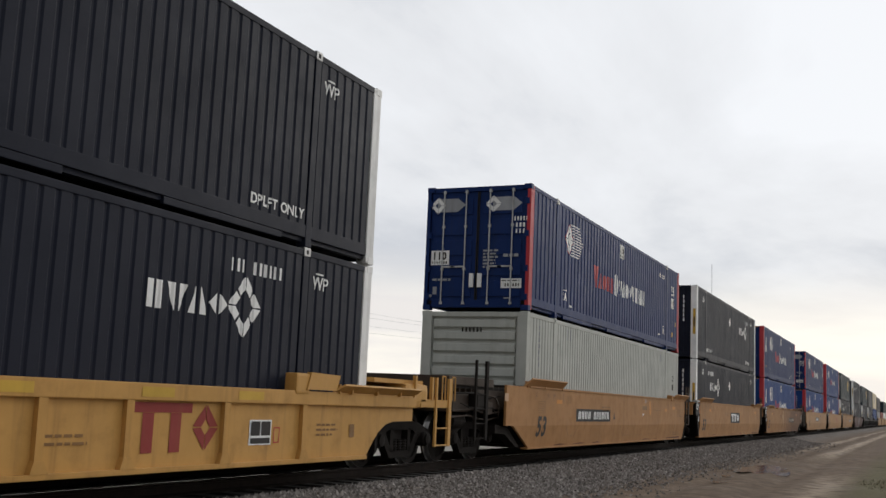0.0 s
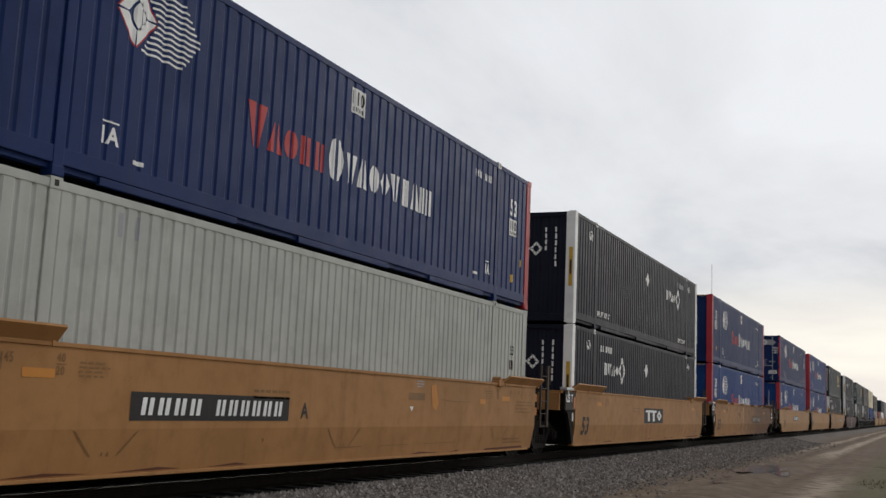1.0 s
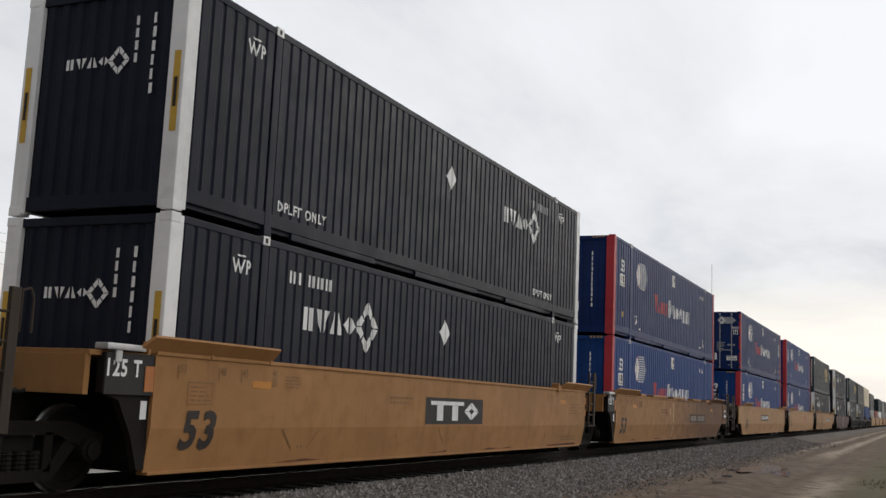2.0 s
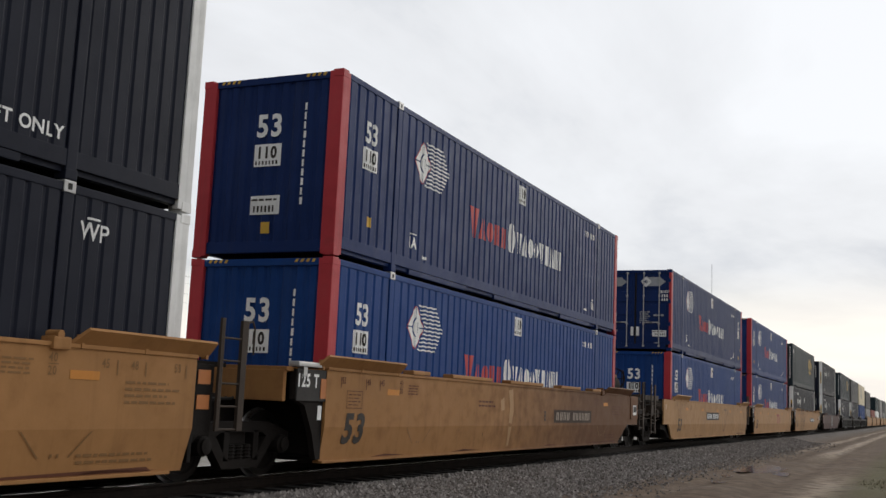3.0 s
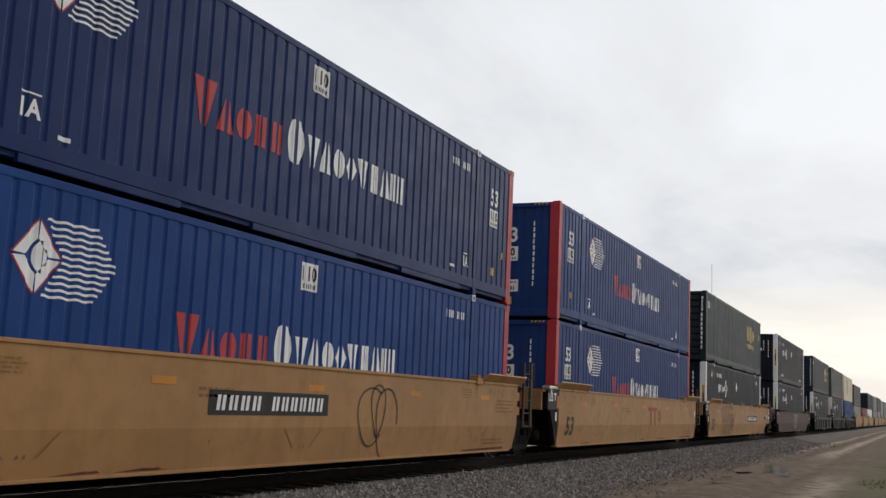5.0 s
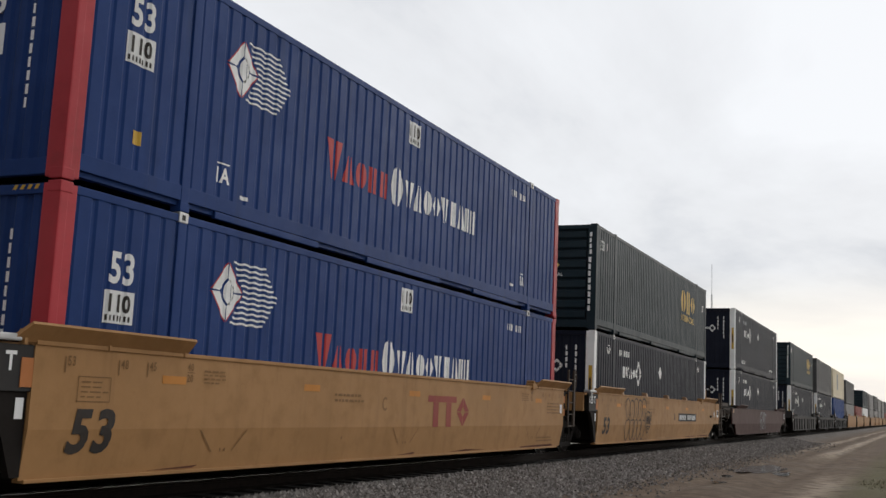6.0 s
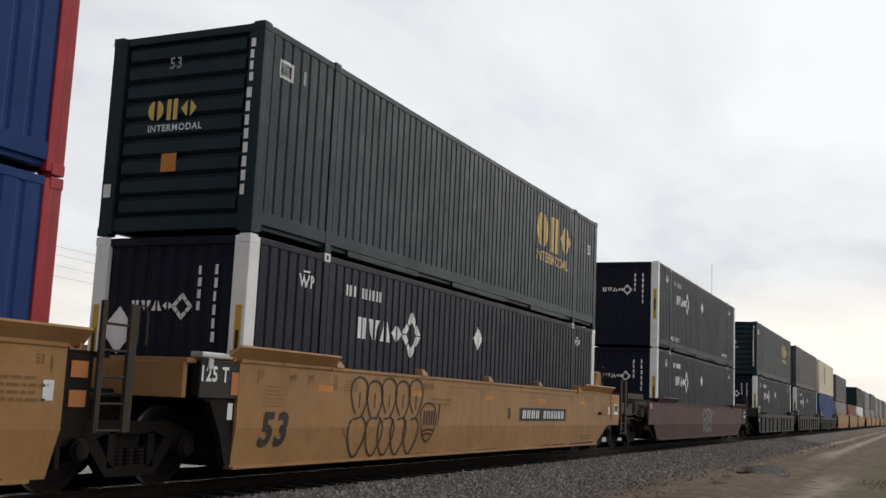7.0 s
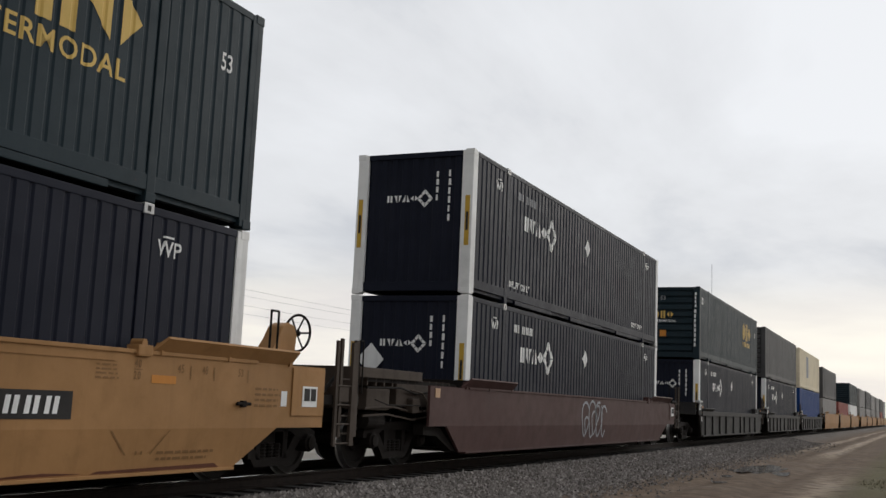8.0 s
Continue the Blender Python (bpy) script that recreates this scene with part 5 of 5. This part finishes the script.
def build_track():
    m_rail, t, b = material("rail_steel")
    v = mapped(t, (1, 1, 1))
    # rust brown taken down to near black, the train's shade being in the colour
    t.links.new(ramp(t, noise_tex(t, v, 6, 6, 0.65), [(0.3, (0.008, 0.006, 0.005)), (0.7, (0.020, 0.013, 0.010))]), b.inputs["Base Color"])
    b.inputs["Roughness"].default_value = 0.8
    b.inputs["Specular IOR Level"].default_value = 0.1
    m_head, t, b = material("polished_rail_head")
    v = mapped(t, (1, 1, 1))
    t.links.new(ramp(t, noise_tex(t, v, 9, 4, 0.6), [(0.3, (0.30, 0.29, 0.29)), (0.7, (0.46, 0.45, 0.44))]), b.inputs["Base Color"])
    b.inputs["Roughness"].default_value, b.inputs["Metallic"].default_value = 0.22, 1.0
    half = [(0.075, -0.172), (0.075, -0.158), (0.012, -0.135), (0.009, -0.045), (0.036, -0.036), (0.036, -0.008), (0.028, 0.0)]
    prof = half + [(-x, z) for x, z in half[::-1]]
    for sx in (-1, 1):
        bm = bmesh.new()
        a = [bm.verts.new((x, -60, z)) for x, z in prof]
        c = [bm.verts.new((x, 900, z)) for x, z in prof]
        for i in range(len(prof)):
            j = (i + 1) % len(prof)
            f = bm.faces.new((a[i], a[j], c[j], c[i]))
            f.material_index = 1 if i in (5, 6, 7) else 0
        bm.faces.new(a), bm.faces.new(c[::-1])
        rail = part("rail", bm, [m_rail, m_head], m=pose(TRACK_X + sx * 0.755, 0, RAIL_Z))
        tagged(rail, "rusty steel rail with a polished head", "rail", kind="structure")
    m_tie, t, b = material("creosoted_timber")
    v = mapped(t, (1, 8, 8))
    # creosote brown, darkened further to hold the shade beneath the cars
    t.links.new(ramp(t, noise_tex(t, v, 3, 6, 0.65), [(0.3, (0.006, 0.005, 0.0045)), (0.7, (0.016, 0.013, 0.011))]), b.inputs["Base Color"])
    b.inputs["Roughness"].default_value = 0.85
    bm = box(bmesh.new(), -1.3, 1.3, -0.115, 0.115, -0.12, 0.0, 0.012)
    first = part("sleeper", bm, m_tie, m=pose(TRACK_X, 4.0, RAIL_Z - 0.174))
    tagged(first, "dark creosoted timber sleeper under the rails", "sleeper", "sleepers of the track")
    rnd = random.Random(2)
    for k in range(1, 280):
        copy_thing(first, pose(TRACK_X + rnd.uniform(-0.04, 0.04), 4.0 + k * 0.52, RAIL_Z - 0.174 + rnd.uniform(-0.008, 0.0), 0, 0, rnd.uniform(-0.8, 0.8)))


def build_mast():
    root = tagged(new("radio_mast"), "thin grey lattice radio mast far beyond the train", "mast")
    root.matrix_basis = pose(-57.5, 323.7, 0)
    H = 46.6
    for k in range(3):
        a = k * math.tau / 3
        part("leg", rod(bmesh.new(), (0.35 * math.cos(a), 0.35 * math.sin(a), -0.2), (0.18 * math.cos(a), 0.18 * math.sin(a), H * 0.8), 0.06, 5), "ink_grey", root)
    bm = bmesh.new()
    for i in range(40):
        z = i * H * 0.8 / 40
        for k in range(3):
            a, c = k * math.tau / 3, (k + 1) * math.tau / 3
            rod(bm, (0.3 * math.cos(a), 0.3 * math.sin(a), z), (0.3 * math.cos(c), 0.3 * math.sin(c), z + H * 0.02), 0.03, 4)
    part("bracing", bm, "ink_grey", root)
    part("aerial", rod(bmesh.new(), (0, 0, H * 0.8 - 0.5), (0, 0, H), 0.07, 5), "ink_grey", root)


def build_wires():
    """Sagging overhead wires on timber poles beyond the train."""
    px, span = -40.0, 70.0
    poles = [-42.0 + span * k for k in range(0, 7)]
    m_wood = M["wood"]
    for y in poles:
        root = tagged(new("utility_pole"), "weathered timber utility pole with crossarm beyond the train", "utility pole", "poles of the wire line")
        root.matrix_basis = pose(px, y, 0)
        part("pole", bmesh_cone((0, 0, -0.3), (0, 0, 9.35), 0.16, 0.11), m_wood, root)
        part("crossarm", bx(-1.2, 1.2, -0.06, 0.06, 8.58, 8.72, bev=0.01), m_wood, root)
    for dx, z, sag in ((0.9, 8.76, 0.69), (-0.9, 8.76, 0.81), (0.14, 8.1, 0.95), (-0.14, 7.6, 0.95)):
        bm = bmesh.new()
        for a, b in zip(poles, poles[1:]):
            pts = []
            for k in range(13):
                f = k / 12
                pts.append((px + dx, a + (b - a) * f, z - sag * 4 * f * (1 - f)))
            path_rod(bm, pts, 0.006, 4)
        ob = part("overhead_wire", bm, "rubber")
        tagged(ob, "thin dark overhead wire sagging between timber poles", "wire", "wires of the pole line")


def bmesh_cone(a, b, r0, r1):
    bm = bmesh.new()
    a, b = Vector(a), Vector(b)
    bmesh.ops.create_cone(bm, cap_ends=True, segments=12, radius1=r0, radius2=r1, depth=(b - a).length, matrix=Matrix.Translation((a + b) / 2))
    return bm


build_ground()
build_track()
build_wires()
build_mast()


# ---- the train ----
UNIT_Y = [-1.435, 22.088, 41.652, 61.209, 84.75, 104.142, 123.638, 147.187, 170.75, 190.4, 208.95, 228.85, 248.5, 267.6, 290.8, 310.3, 329.8, 353.3, 372.8, 392.3]
TRAIN = []
Z_LOW, Z_UP = 0.32, 3.24


def load(thing, unit, z):
    TRAIN.append((thing, UNIT_Y[unit], z))
    return thing


def black_box(logo_y, noted, seed, label, **k):
    c = container(label, "black", "white", depth=0.016)
    black_marks(c, logo_y, noted, seed, **k)
    return c[0]


def blue_box(seed, label, body="blue", doors=False):
    c = container(label, body, "red", pitch=0.28, end="doors" if doors else "ribs")
    blue_marks(c, seed, doors=doors)
    return c[0]


BLACK = "black ribbed container with white corner posts"
BLUE = "blue ribbed container with red corner posts"
# unit 0: yellow ribbed car, two black containers
car = load(well_car("yellow well car with outside posts carrying two black containers", "yellow", "joint", "end", smooth=False, dark_end=False, rear_truck_y=17.9), 0, 0)
triple_logo(car, 10.52, 0.43, 1.6, 0.56, "ink_maroon", 1.482)
p = car_mark(car, "notice_board", [rect(12.76, 13.26, 0.48, 0.80)], "ink_white", x=1.482)
marking("notice_panel", [rect(12.79, 12.99, 0.60, 0.78), rect(13.02, 13.23, 0.60, 0.78), rect(12.79, 13.23, 0.50, 0.57)], "blackcar", p, x=1.49)
car_mark(car, "stencil", lines(9.3, 9.9, 0.62, 2, 0.08, 0.03) + lines(14.4, 15.0, 0.72, 3, 0.07, 0.03) + [rect(15.35, 15.5, 0.55, 0.74)], "ink_brown", x=1.482)
for u in (8.5, 10.6, 12.4):
    car_mark(car, "reflector", [rect(u, u + 0.55, 1.05, 1.16)], "ink_yellow", x=1.546)
car_mark(car, "marker_outline", [rect(13.32, 13.46, 0.50, 0.515), rect(13.32, 13.46, 0.69, 0.705), rect(13.32, 13.335, 0.515, 0.69), rect(13.445, 13.46, 0.515, 0.69)], "ink_red", x=1.482)
load(black_box(10.8, False, 3, BLACK + " in a yellow car", white_patch=False, wp=LEN - 14.55), 0, Z_LOW)
load(black_box(3.0, True, 5, BLACK + " on another black one", wp=LEN - 14.55), 0, Z_UP)
# units 1 to 3: first ochre articulated car
car = load(well_car("ochre well car with a weathered side and dark end deck", "dusty", "end", "joint", nose=(-1.74, -0.16)), 1, 0)
number_plate(car, 3.1, 6.24, 0.79, 1.10, "A")
size_mark(car), stencils(car, 1)
car_mark(car, "sticker", [[(9.93, 1.03), (10.08, 1.03), (10.01, 0.95)]], "ink_white", "small white triangular sticker")
car_mark(car, "paint_patch", [rect(9.88, 10.5, 1.14, 1.26)], "ink_brown")
car_mark(car, "stencil", lines(10.18, 10.46, 1.45, 3, 0.045, 0.02, 4), "ink_grey")
car_mark(car, "paint_smear", [[(10.75, 1.40), (10.95, 1.43), (11.08, 1.1), (10.98, 0.98), (10.82, 1.04)]], "ink_amber", "yellowish smear of old paint")
car_mark(car, "scratch", [[(11.2, 1.175), (11.7, 1.15), (12.5, 1.15), (12.5, 1.14), (11.7, 1.138), (11.2, 1.165)]], "ink_brown")
car_mark(car, "reflector", [rect(13.0, 13.28, 1.12, 1.21)], "ink_amber")
leaning(car, "scratch", [rect(7.6, 8.4, 0.40, 0.412), rect(9.0, 10.0, 0.40, 0.410), rect(10.6, 12.0, 0.405, 0.414)], "ink_brown")
c = container("pale grey ribbed steel container with louvred end in an ochre car", "grey", "grey", pitch=0.20, end="louvres")
side_mark(c, "size_number", words("53", 15.28, 1.86, 0.2, 0.8, True) + bars(15.14, 1.55, 2, 0.28, 0.2, 0.2, 2), "ink_black")
side_mark(c, "number", column(0.85, 2.68, 7, 0.10, 0.14, 3), "ink_grey")
end_mark(c, "number", bars(-0.3, 2.42, 6, 0.55, 0.1, 0.2, 3), "ink_black", y=0.03)
side_mark(c, "hand_hold", [rect(2.95, 3.02, 2.45, 2.72), rect(3.22, 3.29, 2.45, 2.72), rect(13.3, 13.36, 2.45, 2.7), rect(13.55, 13.61, 2.45, 2.7)], "ink_grey")
load(c[0], 1, Z_LOW)
load(blue_box(3, "navy container with door end and red posts on another", doors=True), 1, Z_UP)
car = load(well_car("ochre well car with a black and white emblem board", "dusty", "joint", "joint"), 2, 0)
size_mark(car), stencils(car, 2)
car_mark(car, "emblem_board", [rect(6.75, 9.35, 0.74, 1.20)], "blackcar")
triple_logo(car, 6.95, 0.80, 2.2, 0.34, "ink_white", SIDE_X + 0.004)
load(black_box(3.0, False, 7, BLACK + " in an ochre car"), 2, Z_LOW)
load(black_box(10.7, True, 8, BLACK + " on another black one", upper=True), 2, Z_UP)
car = load(well_car("rust-stained ochre well car with brake wheel and black air tank", "rusty", "joint", "end", brake_wheel=True, tank=True, dark_end=False), 3, 0)
number_plate(car, 9.98, 13.02, 0.76, 1.06, "", "oldboard", "oldfigure")
car_mark(car, "letter", words("B", 9.3, 0.80, 0.22, 0.8), "ink_black")
size_mark(car), stencils(car, 3, "rust_mark")
for y0, y1 in ((2.4, 3.07), (4.04, 5.98), (7.01, 9.09), (10.4, 11.95), (13.02, 13.82)):
    part("fold_plate", bx(1.36, 1.57, y0, y1, 1.56, 1.63, bev=0.02), "dusty", car)
car_mark(car, "paint_smear", [[(7.0, 1.42), (7.25, 1.45), (7.32, 1.0), (7.22, 0.74), (7.05, 0.76), (7.1, 1.1)], [(6.55, 1.2), (6.75, 1.28), (6.8, 1.02), (6.6, 1.0)]], "smear")
leaning(car, "paint_smear", [[(7.04, 0.68), (7.22, 0.68), (7.18, 0.30), (7.08, 0.28)]], "smear")
load(blue_box(11, BLUE + " in an ochre car", "blue2"), 3, Z_LOW)
load(blue_box(12, BLUE + " on a brighter one"), 3, Z_UP)
# units 4 to 6: second ochre articulated car
car = load(well_car("ochre well car with dark end deck and number board", "orange", "end", "joint", dark_end=False, lad_y=(-3.6, -3.1)), 4, 0)
number_plate(car, 5.6, 8.4, 0.86, 1.16, "")
size_mark(car), stencils(car, 4, patches=True)
scrawl(car, [(9.75, 0.85, 0.45, 0.45, 3, 18), (10.25, 0.75, 0.35, 0.55, 0, 16), (9.95, 0.95, 0.22, 0.4, 2, 22)], "ink_black", 0.014)
load(blue_box(14, BLUE + " in an ochre car", "blue2"), 4, Z_LOW)
load(blue_box(15, "navy container with door end and red posts on another", doors=True), 4, Z_UP)
car = load(well_car("ochre well car with a maroon emblem on its clean side", "orange", "joint", "joint", dark_end=False), 5, 0)
triple_logo(car, 8.6, 0.69, 1.85, 0.54, "ink_maroon")
car_mark(car, "letter", words("C", 6.9, 0.95, 0.22, 0.8), "ink_brown")
size_mark(car), stencils(car, 5, sticker=True, patches=True)
load(blue_box(17, BLUE + " in an ochre car", "blue3"), 5, Z_LOW)
load(blue_box(18, BLUE + " on another one", "blue3"), 5, Z_UP)
car = load(well_car("ochre well car with black graffiti and hand brake wheel", "orange", "joint", "end", brake_wheel=True, dark_end=False, lugs=True), 6, 0)
number_plate(car, 9.82, 13.01, 0.80, 1.08, "")
car_mark(car, "letter", words("B", 9.12, 0.84, 0.22, 1.0, bold=0.03, lean=0.1), "ink_black")
size_mark(car), stencils(car, 6, sticker=True, late=0.88, patches=True)
# five tall bubble shapes, each of two lobes with a slit, and a round tag beside them
for k, (top_v, low_u) in enumerate(((1.14, -0.02), (1.10, 0.04), (1.16, -0.05), (1.13, -0.10), (1.17, -0.12))):
    u = 2.78 + k * 0.49
    scrawl(car, [(u, top_v, 0.25, 0.31, -4, 13), (u + low_u, 0.56, 0.26, 0.31, 7, 24)], "ink_black", 0.019)
    leaning(car, "graffiti_stroke", [[(u - 0.01, 0.98), (u + 0.015, 0.98), (u + 0.03, 1.22), (u, 1.22)], [(u - 0.16, 0.80), (u + 0.05, 0.83), (u + 0.05, 0.86), (u - 0.16, 0.835)]], "ink_black")
scrawl(car, [(5.27, 0.77, 0.31, 0.33, 0, 20), (5.30, 0.55, 0.24, 0.10, 2, 9), (5.28, 0.52, 0.12, 0.06, 2, 9)], "ink_black", 0.017)
leaning(car, "graffiti_stroke", [[(a, 0.72), (a + 0.05, 0.72), (a + 0.07, 0.97), (a + 0.02, 0.97)] for a in (5.06, 5.16, 5.26, 5.36, 5.46)] + [[(5.66, 0.80), (5.69, 0.80), (5.75, 1.08), (5.70, 1.08)], rect(5.64, 5.68, 0.72, 0.76)], "ink_black")
leaning(car, "worn_band", [[(6.9, 0.245), (8.5, 0.245), (8.48, 0.29), (6.93, 0.29)]], "smear")
car_mark(car, "stencil", words("WG33B", 4.98, 1.33, 0.10, 0.95, bold=0.03), "ink_brown")
load(black_box(3.0, False, 21, BLACK + " in an ochre car", placard=True), 6, Z_LOW)
c = container("dark green ribbed container with gold emblem on a black one", "green", "green", pitch=0.225, end="louvres", depth=0.014)
gold_marks(c)
csx = load(c[0], 6, Z_UP)
# unit 7: brown car, two black containers
car = load(well_car("oxide brown well car with pale graffiti carrying black containers", "brown", "end", "end", dark_end=False, lad_y=(-5.2, -4.7), truck_y=-2.45, side_top=1.40), 7, 0)
scrawl(car, [(7.3, 0.85, 0.30, 0.42, 2, 20), (7.9, 0.85, 0.3, 0.46, 0, 17), (8.5, 0.85, 0.3, 0.44, 4, 23), (7.4, 0.7, 0.16, 0.2, 0, 20), (8.4, 1.0, 0.16, 0.2, 0, 20), (9.0, 0.8, 0.25, 0.4, 2, 18), (8.1, 0.75, 0.22, 0.3, 1, 21)], "ink_grey", 0.03)
b1 = load(black_box(3.0, False, 24, BLACK + " in a brown car", placard=True), 7, Z_LOW)
b2 = load(black_box(3.0, True, 25, BLACK + " on another black one", upper=True), 7, Z_UP)


def again_box(ob, unit, z, label=""):
    o = copy_thing(ob, Matrix())
    if label:
        o["label"] = label
    return load(o, unit, z)


def plain_box(label, body, height=2.9, end="ribs"):
    return container(label, body, body, height=height, end=end)[0]


# units 8 to 10: black ribbed car
dark_car = well_car("black well car with outside posts carrying stacked containers", "blackcar", "joint", "joint", smooth=False)
load(dark_car, 8, 0)


def again_car(ob, unit):
    o = copy_thing(ob, Matrix())
    for q in o.children_recursive:
        if q.name.startswith("wheel_set"):
            WHEELS.append(q)
    return load(o, unit, 0)


again_car(dark_car, 9)
again_car(dark_car, 10)
again_box(b1, 8, Z_LOW, BLACK + " in a black car")
again_box(csx, 8, Z_UP)
again_box(b1, 9, Z_LOW, BLACK + " in a black car")
load(plain_box("charcoal ribbed steel container with louvred end", "charcoal", end="louvres"), 9, Z_UP)
load(plain_box("mid blue ribbed steel container in a black car", "blue2"), 10, Z_LOW)
cream = container("cream ribbed steel container stacked on a blue one", "cream", "cream")
side_mark(cream, "panel_writing", [rect(5.0, 6.6, 0.9, 2.5)], "ink_grey")
load(cream[0], 10, Z_UP)
# units 11 on: smaller boxes on ochre cars, far along the track
far_car = load(well_car("ochre well car far along the train", "orange", "joint", "joint"), 11, 0)
for u in range(12, 20):
    again_car(far_car, u)
grey_low = load(plain_box("weathered, haze-paled grey container in a distant ochre car", "farbox", 2.6), 11, Z_LOW)
dark_up = load(plain_box("charcoal container stacked high on a distant car", "charcoal", 2.75, "louvres"), 11, Z_LOW + 2.62)
red_low = load(plain_box("faded brick red container in a distant ochre car", "redbox", 2.6), 12, Z_LOW)
white_low = load(plain_box("off-white container in a distant ochre car", "white", 2.6), 13, Z_LOW)
green_up = load(plain_box("dark green container stacked high on a distant car", "green", 2.6, "louvres"), 13, Z_LOW + 2.62)
pale_up = load(plain_box("haze-paled grey container stacked high on a distant car", "farbox", 2.6), 14, Z_LOW + 2.62)
again_box(grey_low, 14, Z_LOW)
for u, low, up in ((15, grey_low, dark_up), (16, grey_low, pale_up), (17, grey_low, pale_up), (18, red_low, dark_up), (19, grey_low, pale_up)):
    again_box(low, u, Z_LOW)
    again_box(up, u, Z_LOW + 2.62)

# ---- small ground cover ----
build_puddle(-4.45, 33.0, 0.55, 3.2, 3)
build_puddle(-3.55, 30.9, 0.26, 0.9, 5)
build_puddle(-3.85, 33.4, 0.13, 1.0, 6)
build_puddle(-4.25, 25.0, 0.14, 0.4, 8)
build_puddle(-4.62, 28.3, 0.15, 0.5, 9)
build_gravel()
build_grass()


def motions():
    """The whole train rolls past; every wheel set turns with it."""
    for thing, y, z in TRAIN:
        walk(thing, [(t, pose(TRACK_X, y - s, RAIL_Z + z)) for t, s in ROLLED])
    times, ways = [t for t, s in ROLLED], [s for t, s in ROLLED]
    for w in WHEELS:
        x, y, z = w.matrix_basis.translation
        walk(w, [(k / 30, pose(x, y, z, math.degrees(float(np.interp(k / 30, times, ways)) / 0.457))) for k in range(241)])


motions()
